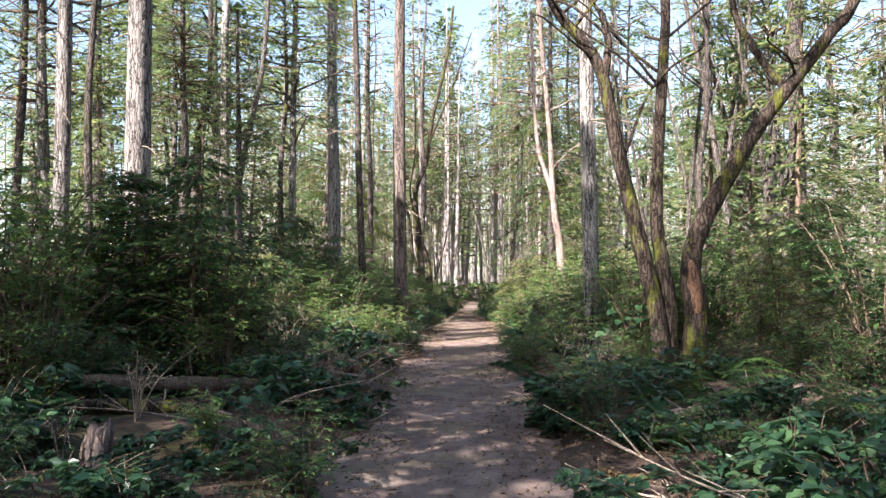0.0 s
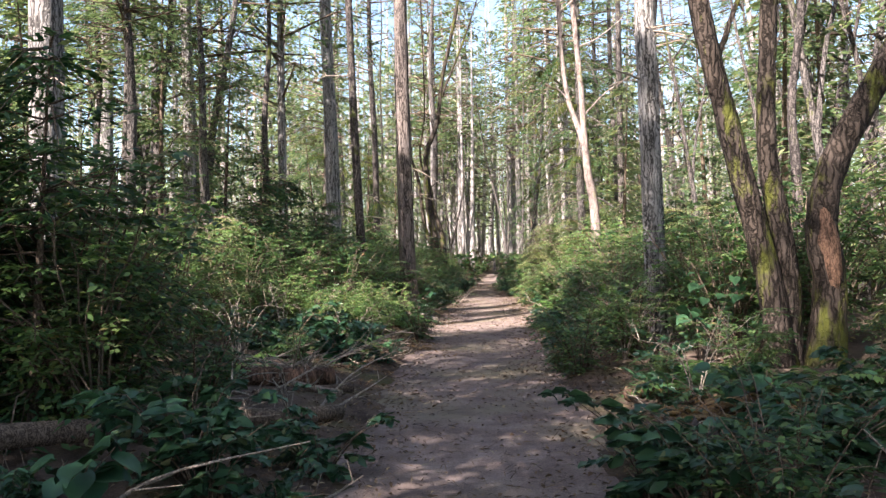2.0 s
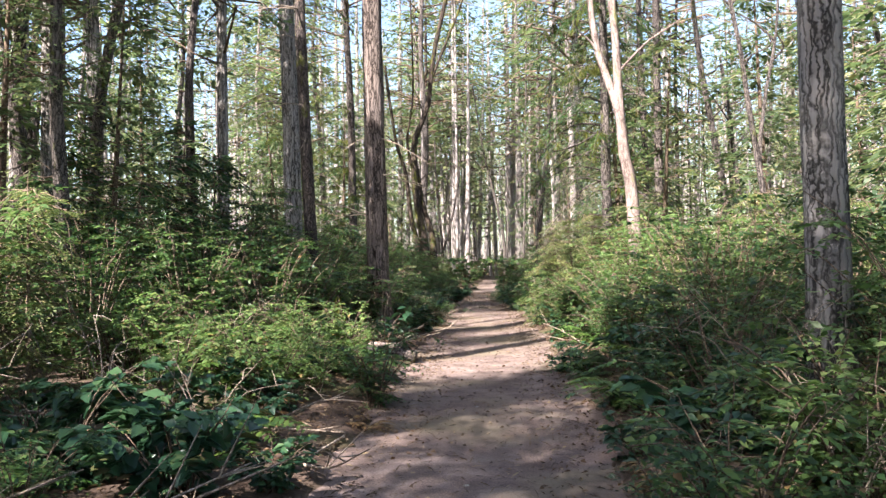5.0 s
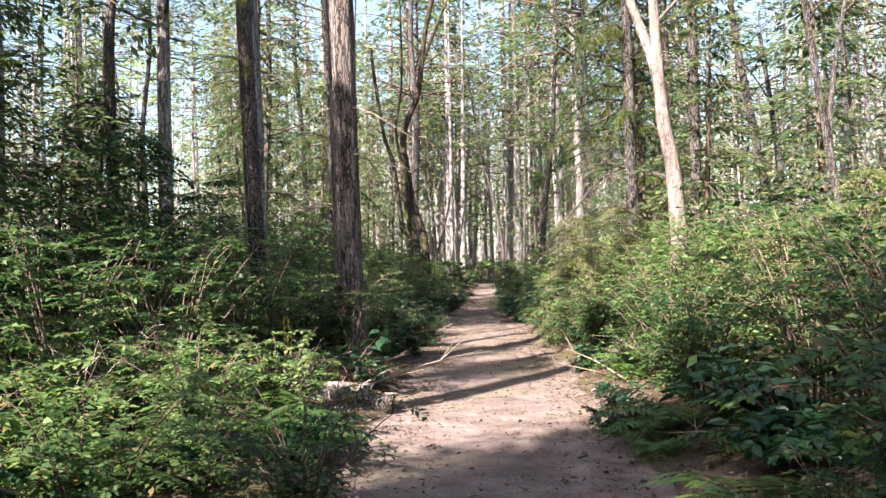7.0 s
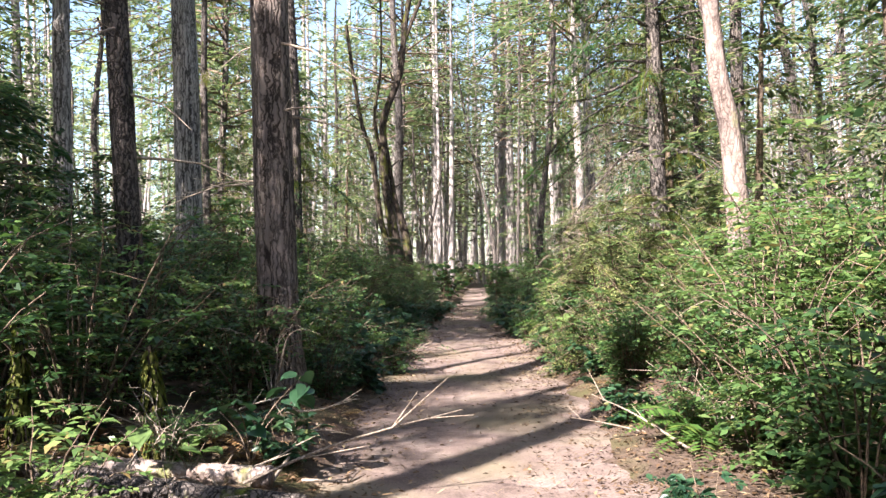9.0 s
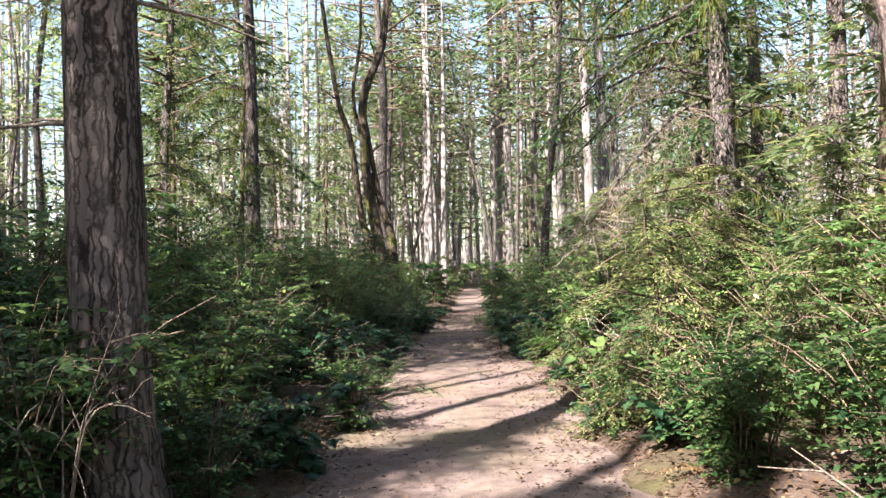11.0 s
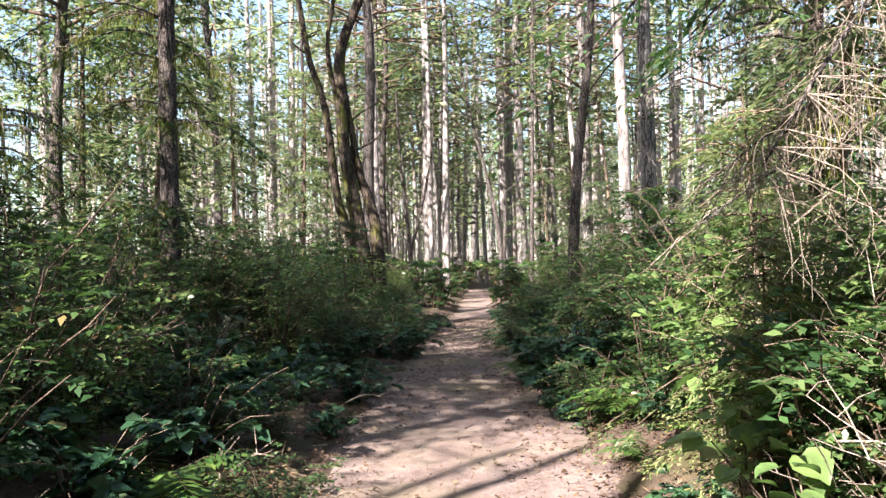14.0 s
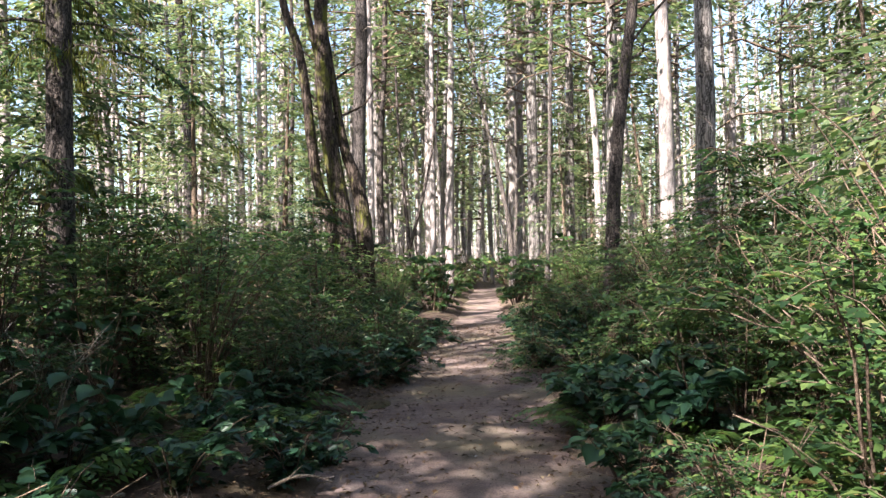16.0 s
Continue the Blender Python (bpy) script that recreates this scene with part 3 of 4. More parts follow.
def bough(tree, name, points, r0, twigs, hang, mat, label, seed):
    """A long limb of its own with twigs that hang from it in a tangle."""
    rng = np.random.default_rng(seed)
    q = bent(points, 24, rng)
    limb = part(name, tube(q, np.linspace(r0, 0.005, 24), 7, 0.05, rng), M_DARK, tree, label)
    g = Geo()
    for k in range(twigs):
        i = rng.integers(6, 24)
        L = hang * rng.uniform(0.35, 1.15)
        d = np.array([rng.normal(0, 0.45), rng.normal(0, 0.45), -rng.uniform(0.35, 1.0)]) * L
        w = bent([q[i], q[i] + d * np.array([0.7, 0.7, 0.3]), q[i] + d * np.array([1.0, 1.0, 0.7]), q[i] + d], 7, rng)
        g.add(*tube(w, np.linspace(0.0035, 0.0012, 7), 3))
        for m in range(3):
            e = rng.normal(0, 0.11, 3); e[2] = -abs(e[2]) - 0.05
            o = w[rng.integers(2, 7)]
            g.add(*tube([o, o + e * 0.5 + rng.normal(0, 0.015, 3), o + e], [0.0025, 0.0018, 0.001], 3))
    tagged(part("twig_tangle", g, mat, limb), kind="stuff")


bough(SHAGGY, "bare_bough", [(0, 0, 3.3), (-0.7, -0.3, 3.0), (-1.35, -0.6, 2.35), (-1.85, -0.8, 1.7)], 0.03, 120, 0.75, M_GREY_TWIG, "drooping dead bough with pale bare twigs", 41)
bough(SHAGGY, "bare_bough", [(0, 0, 4.1), (-0.6, -0.2, 3.9), (-1.2, -0.35, 3.3), (-1.7, -0.2, 2.7)], 0.028, 90, 0.65, M_GREY_TWIG, "drooping dead bough with pale bare twigs", 42)
bough(SHAGGY, "curved_limb", [(0, 0, 4.6), (-0.9, -0.1, 4.1), (-1.7, -0.1, 3.95), (-2.45, -0.2, 4.1)], 0.034, 16, 0.3, M_MOSS, "dark bare limb that dips and rises", 43)
bough(SHAGGY, "curved_limb", [(0, 0, 3.2), (0.6, -0.5, 2.9), (1.2, -0.9, 2.3), (1.7, -1.2, 2.1)], 0.036, 24, 0.35, M_MOSS, "mossy dark limb", 44)

MAPLE_BY_PATH = crooked("maple_tree", (3.32, 12.2), [
    ([(-0.12, 0, 0), (-0.19, 0, 0.86), (-0.44, 0, 1.93), (-0.73, 0, 3.16), (-0.93, 0.1, 4.39), (-1.22, 0.2, 4.96), (-1.67, 0.3, 5.62), (-2.2, 0.4, 7.5), (-2.5, 0.5, 10)], 0.14, 0.05),
    ([(0.02, 0.1, 0), (0.01, 0.1, 1.0), (-0.09, 0.1, 1.7), (-0.14, 0.15, 2.34), (-0.07, 0.2, 3.57), (0.01, 0.2, 4.8), (0.05, 0.2, 5.6), (0.1, 0.2, 9)], 0.125, 0.06),
    ([(0.30, -0.05, 0), (0.36, -0.05, 0.9), (0.28, -0.1, 1.52), (0.42, -0.1, 2.09), (0.83, -0.1, 2.83), (1.24, -0.1, 3.49), (1.74, -0.1, 4.14), (2.39, 0, 4.96), (2.84, 0, 5.62), (3.5, 0, 8)], 0.17, 0.07),
    ([(1.76, -0.1, 4.14), (1.6, 0.1, 4.4), (1.33, 0.2, 4.9), (1.08, 0.3, 5.6), (0.9, 0.3, 8.0)], 0.07, 0.04),
    ([(-0.7, 0, 3.0), (-0.5, 0.1, 3.5), (-0.25, 0.1, 4.1), (0.0, 0.2, 4.4)], 0.035, 0.012),
    ([(-0.92, 0.1, 4.3), (-0.85, 0.1, 4.9), (-0.95, 0.1, 5.4)], 0.07, 0.04),
], M_MAPLE, "mossy dark-barked maple with three leaning stems beside the path", seed=3)
part("bare_wound", tube([(0.36, -0.17, 0.75), (0.35, -0.19, 1.0), (0.29, -0.22, 1.3), (0.26, -0.2, 1.6), (0.27, -0.17, 1.75)], [0.03, 0.085, 0.10, 0.07, 0.015], 9, 0.12, np.random.default_rng(8)), M_ROT, MAPLE_BY_PATH, "torn orange-brown bare wood")
crooked("madrone_tree", (3.75, 26.2), [
    ([(0.05, 0, 0), (0.0, 0, 1.2), (-0.05, 0, 2.55), (-0.17, 0, 3.2), (-0.23, 0, 3.8), (-0.27, 0, 4.4), (-0.32, 0, 5.6), (-0.5, 0, 8), (-0.8, 0, 12)], 0.145, 0.055),
    ([(-0.19, 0, 3.35), (-0.29, 0.01, 4.1), (-0.46, 0.04, 4.75), (-0.7, 0.1, 5.6), (-0.85, 0.1, 7.2), (-0.9, 0.1, 10)], 0.085, 0.05),
], M_MADRONE, "pale grey leaning forked trunk in full sun", seed=4)
crooked("maple_tree", (-1.1, 46.2), [
    ([(0, 0, 0), (0.0, 0, 1.36), (-0.09, 0, 2.25), (-0.26, 0, 3.35), (-0.39, 0, 4.46), (-0.42, 0, 5.56), (-0.37, 0, 6.67), (0.2, 0, 8.2), (0.5, 0, 10.5), (1.3, 0, 14), (1.7, 0, 17)], 0.21, 0.07),
    ([(0.35, 0.1, 0), (0.35, 0.1, 1.36), (0.3, 0.1, 2.25), (0.13, 0.1, 3.02), (-0.06, 0.08, 3.57), (-0.2, 0.05, 4.57), (-0.38, 0.02, 5.9)], 0.19, 0.05),
    ([(-0.2, 0, 0.1), (-0.17, 0, 1.25), (-0.31, 0, 2.02), (-0.59, 0, 3.02), (-0.75, 0, 4.46), (-0.92, 0.1, 5.56), (-1.25, 0.1, 6.67), (-1.7, 0.1, 10)], 0.13, 0.06),
    ([(-0.4, 0, 5.0), (-0.62, 0, 5.7), (-0.75, 0, 6.8), (-0.5, 0, 9.0), (-0.6, 0, 15.0)], 0.08, 0.03),
    ([(0.4, 0, 9.4), (1.6, 0, 12.3), (2.7, 0, 15.5)], 0.07, 0.03),
], M_MAPLE, "crooked mossy maple with twisting stems", seed=5)
crooked("maple_tree", (-6.6, 22.9), [([(0, 0, 0), (-0.1, 0, 2.0), (-0.25, 0, 4.0), (-0.1, 0, 5.5), (0.1, 0, 7), (0.1, 0, 11)], 0.14, 0.05)], M_DARK, "dark curved maple trunk among shrubs", seed=6)
crooked("maple_tree", (-6.2, 24.0), [([(0, 0, 0), (0.1, 0, 2.4), (0.35, 0, 4.5), (0.7, 0, 6.2), (1.0, 0, 8), (1.2, 0, 11)], 0.12, 0.05)], M_DARK, "dark curved maple trunk among shrubs", seed=7)
crooked("maple_tree", (3.5, 43.6), [([(0, 0, 0), (0.1, 0, 2.0), (0.25, 0, 3.6), (0.55, 0, 6.0), (0.7, 0, 9)], 0.13, 0.07)], M_DARK, "dark leaning trunk above bushes", seed=8)
crooked("maple_tree", (5.1, 16.4), [([(0, 0, 0), (0.05, 0, 2.0), (0.0, 0, 3.4), (0.2, 0, 5.0), (0.2, 0, 8)], 0.09, 0.04)], M_DARK, "thin dark maple stem among tall bushes", seed=9)
crooked("maple_tree", (8.4, 34.2), [([(0, 0, 0), (-0.1, 0, 2.0), (-0.5, 0, 4.5), (-0.9, 0, 7), (-1.2, 0, 10)], 0.14, 0.06), ([(0.1, 0, 0), (0.2, 0, 2.0), (0.0, 0, 4.5), (-0.3, 0, 7)], 0.10, 0.05)], M_DARK, "dark twin-stemmed maple above sunny bushes", seed=10)
crooked("young_maple", (3.2, 60.0), [([(0, 0, 0), (-0.05, 0, 2.5), (-0.5, 0, 5.0), (-1.2, 0, 8.0), (-1.8, 0, 12)], 0.10, 0.04), ([(0, 0, 0), (0.2, 0, 3), (0.25, 0, 7)], 0.09, 0.04)], M_DARK, "thin dark curved sapling at the path's edge", seed=11)
crooked("young_maple", (-0.6, 62.0), [([(0, 0, 0), (0.0, 0, 2.5), (-0.3, 0, 6.0), (-0.4, 0, 9)], 0.09, 0.04), ([(0, 0, 1.8), (0.6, 0, 4), (1.1, 0, 6.5), (1.3, 0, 10)], 0.07, 0.03)], M_DARK, "thin dark forked sapling at the path's edge", seed=12)


for k, (x, y, bend_x, rad) in enumerate([(6.3, 17.8, -0.7, 0.09), (7.1, 18.6, 0.6, 0.10), (5.9, 20.4, 0.5, 0.07), (8.2, 21.5, -0.9, 0.11), (7.6, 24.0, 0.8, 0.10), (9.4, 23.0, 0.4, 0.12), (6.9, 27.5, -0.6, 0.08), (9.8, 27.0, -0.8, 0.11), (-7.9, 24.5, 0.6, 0.10), (-8.8, 27.5, -0.5, 0.11)]):
    crooked("maple_tree", (x, y), [([(0, 0, 0), (0.15 * bend_x, 0, 2.0), (0.5 * bend_x, 0.1, 3.8), (0.9 * bend_x, 0.1, 5.6), (1.5 * bend_x, 0.2, 8.0), (1.9 * bend_x, 0.2, 11.0)], rad, 0.03),
                                   ([(0.35 * bend_x, 0.05, 3.0), (0.1 * bend_x, 0.1, 4.4), (-0.5 * bend_x, 0.2, 6.2), (-0.8 * bend_x, 0.3, 9.0)], rad * 0.6, 0.02)], M_DARK, "thin dark twisting maple stem in the understory", seed=60 + k)


# ---- undergrowth ----
def shrub_geo(rng, h, r, stems, per, leaf, flat=0.4, broad=False, slim=0.5, low=0.2, fine=True):
    """Arching woody stems with flat sprays of leaves."""
    st, lf = Geo(), Geo()
    P, D, N, S = [], [], [], []
    for k in range(stems):
        a = rng.uniform(0, 2 * np.pi)
        out = np.array([math.cos(a), math.sin(a), 0.0])
        reach, rise = r * rng.uniform(0.25, 1.0), h * rng.uniform(0.55, 1.05)
        t = np.linspace(0, 1, 6)[:, None]
        line = out * (0.1 * r + reach * t ** 1.4) + np.array([0, 0, 1.0]) * rise * (1.35 * t - 0.42 * t ** 2.4) + np.cumsum(rng.normal(0, 0.025 * h, (6, 3)), 0) * t
        line[0, 2] -= 0.06
        st.add(*(tube(line, np.linspace(0.009, 0.0025, 6) * (0.7 + 0.4 * h), 4) if fine else tube(line[::2], [0.016, 0.012, 0.006], 3)))
        for s in range(per // 12):
            u = rng.uniform(low, 1.0)
            i = min(int(u * 5), 4); q = line[i] + (line[i + 1] - line[i]) * (u * 5 - i)
            b = rng.uniform(0, 2 * np.pi)
            tw = np.array([math.cos(b), math.sin(b), rng.uniform(-0.2, 0.35)]) * rng.uniform(0.15, 0.38) * (0.4 + 0.5 * h)
            m = 12
            tt = np.linspace(0.15, 1.0, m)[:, None]
            p = q + tw * tt + np.array([0, 0, -0.06]) * tt ** 2
            sd = unit(np.cross(tw, (0, 0, 1.0))) * np.where(np.arange(m) % 2, 1, -1)[:, None]
            d = unit(tw) * 0.6 + sd + rng.normal(0, 0.25, (m, 3))
            d[:, 2] -= 0.15
            P.append(p); D.append(d); N.append(np.array([0, 0, 1.0]) + rng.normal(0, flat, (m, 3))); S.append(leaf * rng.uniform(0.6, 1.25, m))
            if fine and s % 4 == 0:
                st.add(*tube([q, q + tw * 0.55, q + tw + np.array([0, 0, -0.05])], [0.004, 0.003, 0.0012], 3))
    P, D, N, S = np.concatenate(P), np.concatenate(D), np.concatenate(N), np.concatenate(S)
    lf.add(*(broad_leaves(P, D, N, S, S * slim) if broad else leaves(P, D, N, S, S * slim)))
    return st, lf


def fern_geo(rng, fronds, length, dry=False):
    st, lf = Geo(), Geo()
    for k in range(fronds):
        a = rng.uniform(0, 2 * np.pi)
        out = np.array([math.cos(a), math.sin(a), 0])
        L = length * rng.uniform(0.65, 1.1)
        up = rng.uniform(0.35, 0.95)
        t = np.linspace(0, 1, 20)
        line = out[None] * (L * t * (1.15 - 0.3 * up))[:, None] + np.array([0, 0, 1.0]) * (L * (up * t - (0.25 + 0.5 * up) * t ** 2.3))[:, None]
        st.add(*tube(line[::4], [0.005, 0.004, 0.003, 0.002, 0.001], 3))
        sd = np.cross(out, (0, 0, 1.0))
        ln = 0.16 * L * np.sin(np.pi * np.clip(t * 0.86 + 0.12, 0, 1)) ** 0.7 + 0.01
        for sgn in (-1, 1):
            d = sd * sgn + out * 0.35 + np.array([0, 0, -0.18]) + rng.normal(0, 0.08, (20, 3))
            lf.add(*leaves(line[2:], d[2:], np.tile([0, 0, 1.0], (18, 1)) + rng.normal(0, 0.15, (18, 3)), ln[2:], ln[2:] * 0.26 + 0.008, 0.05))
    return st, lf


def sapling_geo(rng, h, r, whorls, per, leaf):
    """A young hemlock: whorls of drooping feathery branches."""
    st, lf = Geo(), Geo()
    top = np.array([rng.normal(0, 0.06), rng.normal(0, 0.06), 1.0]) * h
    st.add(*tube(bent([(0, 0, -0.05), tuple(top * 0.5), tuple(top)], 8, rng), np.linspace(0.012 * h + 0.008, 0.003, 8), 6))
    for k in range(whorls):
        u = 0.08 + 0.9 * (k + rng.uniform(0, 1)) / whorls
        for b in range(rng.integers(3, 6)):
            a = rng.uniform(0, 2 * np.pi)
            L = r * (1.05 - u) ** 0.5 * rng.uniform(0.35, 1.2) + 0.08
            way = np.array([math.cos(a), math.sin(a), rng.uniform(-0.35, 0.35)])
            o = top * u
            tip = o + way * L + np.array([0, 0, -0.3 * L])
            st.add(*tube([o, o + way * L * 0.5, tip], [0.009, 0.006, 0.002], 4))
            n = int(per * (0.4 + L / r))
            lf.add(*spray(rng, o, way, L * 1.05, n, leaf, 0.3, 0.42))
    return st, lf


KINDS = {}


def kind_of(name, label, category, leaf_mat, builder, variants, seed):
    rng = np.random.default_rng(seed)
    made = []
    for k in range(variants):
        st, lf = builder(rng)
        made.append((st.arrays(), lf.arrays(), quad_mesh("brushwood", *st.arrays(), M_TWIG), quad_mesh("foliage", *lf.arrays(), leaf_mat)))
    KINDS[name] = (label, category, leaf_mat, made)


kind_of("huckleberry_bush", "evergreen huckleberry bush with small glossy leaves", "shrub", M_SHRUB, lambda g: shrub_geo(g, 1.25, 0.8, 17, 108, 0.076, 0.3, False, 0.52, 0.06), 5, 31)
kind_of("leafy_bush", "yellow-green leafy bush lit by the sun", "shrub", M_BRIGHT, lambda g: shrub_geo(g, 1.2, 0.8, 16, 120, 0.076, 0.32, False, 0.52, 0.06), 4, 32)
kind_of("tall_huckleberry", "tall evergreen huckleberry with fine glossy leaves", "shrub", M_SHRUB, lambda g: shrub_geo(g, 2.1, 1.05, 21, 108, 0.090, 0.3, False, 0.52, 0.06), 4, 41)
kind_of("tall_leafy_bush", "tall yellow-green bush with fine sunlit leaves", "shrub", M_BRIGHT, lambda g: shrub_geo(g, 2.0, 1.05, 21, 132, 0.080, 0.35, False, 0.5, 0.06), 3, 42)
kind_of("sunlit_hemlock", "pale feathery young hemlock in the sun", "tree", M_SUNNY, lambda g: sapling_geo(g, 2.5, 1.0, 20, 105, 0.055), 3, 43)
kind_of("salal_bush", "low salal bush with broad leathery leaves", "shrub", M_SALAL, lambda g: shrub_geo(g, 0.7, 0.65, 14, 36, 0.105, 0.45, True, 0.66, 0.1), 5, 33)
kind_of("bramble", "trailing bramble with toothed green leaves", "shrub", M_SALAL, lambda g: shrub_geo(g, 0.5, 0.8, 10, 36, 0.08, 0.5, True, 0.7, 0.05), 3, 36)
kind_of("sword_fern", "green sword fern with arching fronds", "fern", M_FERN, lambda g: fern_geo(g, 18, 0.95), 4, 34)
kind_of("dry_fern", "dried rust-brown fern at the path's edge", "fern", M_DRY, lambda g: fern_geo(g, 11, 0.55), 2, 37)
kind_of("hemlock_sapling", "young hemlock with drooping feathery branches", "tree", M_NEEDLE, lambda g: sapling_geo(g, 2.7, 1.2, 18, 60, 0.095), 4, 35)
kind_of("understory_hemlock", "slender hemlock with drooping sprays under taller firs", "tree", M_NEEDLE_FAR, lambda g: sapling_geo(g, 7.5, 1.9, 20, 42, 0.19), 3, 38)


CLEARED = [(-2.3, -0.2, 20.3, 22.1), (-2.3, -1.1, 11.5, 12.3), (-3.0, -2.1, 7.6, 8.8), (-2.4, -1.5, 8.4, 9.8), (-1.8, -0.9, 9.6, 11.0), (1.2, 3.1, 9.2, 11.6)]     # bare spots round the fallen logs


def plant(name, x, y, size, turn, variant=None, squash=1.0, group="", keep=False):
    if not keep and any(a < x < b and c < y < d for a, b, c, d in CLEARED):
        return None
    label, category, mat, made = KINDS[name]
    rng = random.Random(int(abs(x * 733 + y * 3571) * 10))
    st, lf, st_me, lf_me = made[variant if variant is not None else rng.randrange(len(made))]
    root = tagged(new(name), label, category, group or "undergrowth")
    root.location, root.rotation_euler, root.scale = (x, y, float(ground_z(x, y)) - 0.03), (rng.uniform(-0.06, 0.06), rng.uniform(-0.06, 0.06), turn), (size, size, size * squash)
    for nm, me in (("brushwood", st_me), ("foliage", lf_me)):
        ob = new(nm, me)
        ob.parent = root
        if nm == "brushwood":
            tagged(ob, kind="stuff")
    return root


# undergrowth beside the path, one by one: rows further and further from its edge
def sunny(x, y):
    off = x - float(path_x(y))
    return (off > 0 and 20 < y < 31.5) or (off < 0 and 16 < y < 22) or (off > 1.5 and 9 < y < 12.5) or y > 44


def low_cover(x, y):
    """How much lower the growth stays on the open stretches."""
    off = x - float(path_x(y))
    if off < 0:
        if y < 9.2 and off > -4.0:
            return 0.42
        if 10.9 < y <= 16.5 and off > -3.6:
            return 0.5
        if 16.5 < y < 20.6 and off > -3.8:
            return 0.62
        if 20.6 <= y < 23.6 and off > -2.6:
            return 0.38
        if 33.0 < y < 37.5 and off > -3.3:
            return 0.55
    else:
        if y < 12.9 and off < 4.2:
            return 0.42
        if 34.5 < y < 36.5 and off < 2.0:
            return 0.7
    return 1.0


rngu = np.random.default_rng(77)
ROWS_OUT = [(0.0, 0.6, 0.72, (0.4, 0.8)), (0.65, 1.25, 0.85, (0.72, 1.0)), (1.45, 2.3, 1.0, (0.68, 0.92)), (2.6, 3.9, 1.2, (0.82, 1.08)), (4.2, 5.6, 1.7, (0.9, 1.15))]
for side in (-1, 1):
    for row, (d0, d1, step, (s0, s1)) in enumerate(ROWS_OUT):
        y = 1.2 + 0.3 * row
        while y < 50:
            yy = y + rngu.uniform(-0.35, 0.35) * step
            x = float(path_x(yy) + side * (path_half(yy) + rngu.uniform(d0, d1)))
            # lit spots take more plants whose leaf colour holds the sunlight
            lit = sunny(x, yy)
            if row == 0:
                kinds, pr = ["salal_bush", "bramble", "sword_fern", "huckleberry_bush", "dry_fern"], [0.34, 0.26, 0.12, 0.16, 0.12]
            elif row == 1:
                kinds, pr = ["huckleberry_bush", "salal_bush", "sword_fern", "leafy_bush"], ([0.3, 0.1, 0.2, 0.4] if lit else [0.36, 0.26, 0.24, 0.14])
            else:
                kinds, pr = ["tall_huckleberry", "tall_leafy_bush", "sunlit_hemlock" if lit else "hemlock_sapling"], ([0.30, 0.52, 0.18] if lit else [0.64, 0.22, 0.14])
            nm = kinds[rngu.choice(len(kinds), p=pr)]
            sz = rngu.uniform(s0, s1)
            cap = low_cover(x, yy)
            if cap < 1 and row:
                nm = ["salal_bush", "bramble", "sword_fern", "huckleberry_bush", "leafy_bush"][rngu.choice(5, p=[0.34, 0.2, 0.2, 0.2, 0.06] if not lit else [0.05, 0.05, 0.3, 0.1, 0.5])]
                sz = rngu.uniform(0.8, 1.15) * (cap + 0.35 if nm in ("salal_bush", "bramble", "sword_fern") else cap + 0.1 * (row - 1)) 
            if nm == "salal_bush":
                sz *= 1.15
            if row == 0 and rngu.uniform() < (0.35 if cap < 1 else 0.18):
                y += step
                continue
            if side < 0 and row < 2 and 11.3 < yy < 12.7:
                y += step
                continue
            if side < 0 and row and 6.4 < yy < 7.7 and x > -4.6:
                y += step
                continue
            if not (abs(x + 1.15) < 0.9 and abs(yy - 21.8) < 0.5 and row < 2):
                plant(nm, x, yy, sz, rngu.uniform(0, 6.28))
            y += step * (1 if y < 40 else 1.4)

# dark young hemlocks added to keep the bank beside the thick fir in shade
for x, y, s in [(-4.6, 21.5, 0.95), (-5.5, 20.8, 0.95), (-5.9, 22.8, 1.2), (-4.9, 23.9, 1.2), (-6.6, 24.6, 1.7), (-4.4, 25.8, 1.3), (-5.6, 26.6, 1.6), (-3.6, 27.4, 1.1), (-2.7, 29.2, 0.9)]:
    plant("hemlock_sapling", x, y, s, x * 3)
# saplings and understory trees that stand out
for x, y, s in [(-3.0, 9.7, 1.1), (-3.9, 10.4, 1.0), (-3.6, 9.9, 1.0), (-1.9, 28.6, 0.6), (-2.8, 31.5, 0.8), (2.0, 41.5, 0.6), (3.4, 38.2, 0.9)]:
    plant("hemlock_sapling", x, y, s, x * 3)
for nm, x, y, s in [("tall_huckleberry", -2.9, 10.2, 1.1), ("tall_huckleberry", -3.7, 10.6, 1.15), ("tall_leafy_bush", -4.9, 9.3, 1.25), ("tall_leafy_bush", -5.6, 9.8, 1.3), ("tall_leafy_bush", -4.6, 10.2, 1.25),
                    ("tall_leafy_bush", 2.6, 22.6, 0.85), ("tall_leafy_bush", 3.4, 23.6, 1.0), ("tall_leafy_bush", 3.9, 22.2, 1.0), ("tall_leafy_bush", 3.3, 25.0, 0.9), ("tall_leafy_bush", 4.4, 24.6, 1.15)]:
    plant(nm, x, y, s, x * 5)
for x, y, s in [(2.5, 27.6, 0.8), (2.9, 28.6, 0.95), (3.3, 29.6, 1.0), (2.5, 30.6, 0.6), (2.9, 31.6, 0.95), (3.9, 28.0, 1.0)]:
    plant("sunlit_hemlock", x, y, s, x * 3)
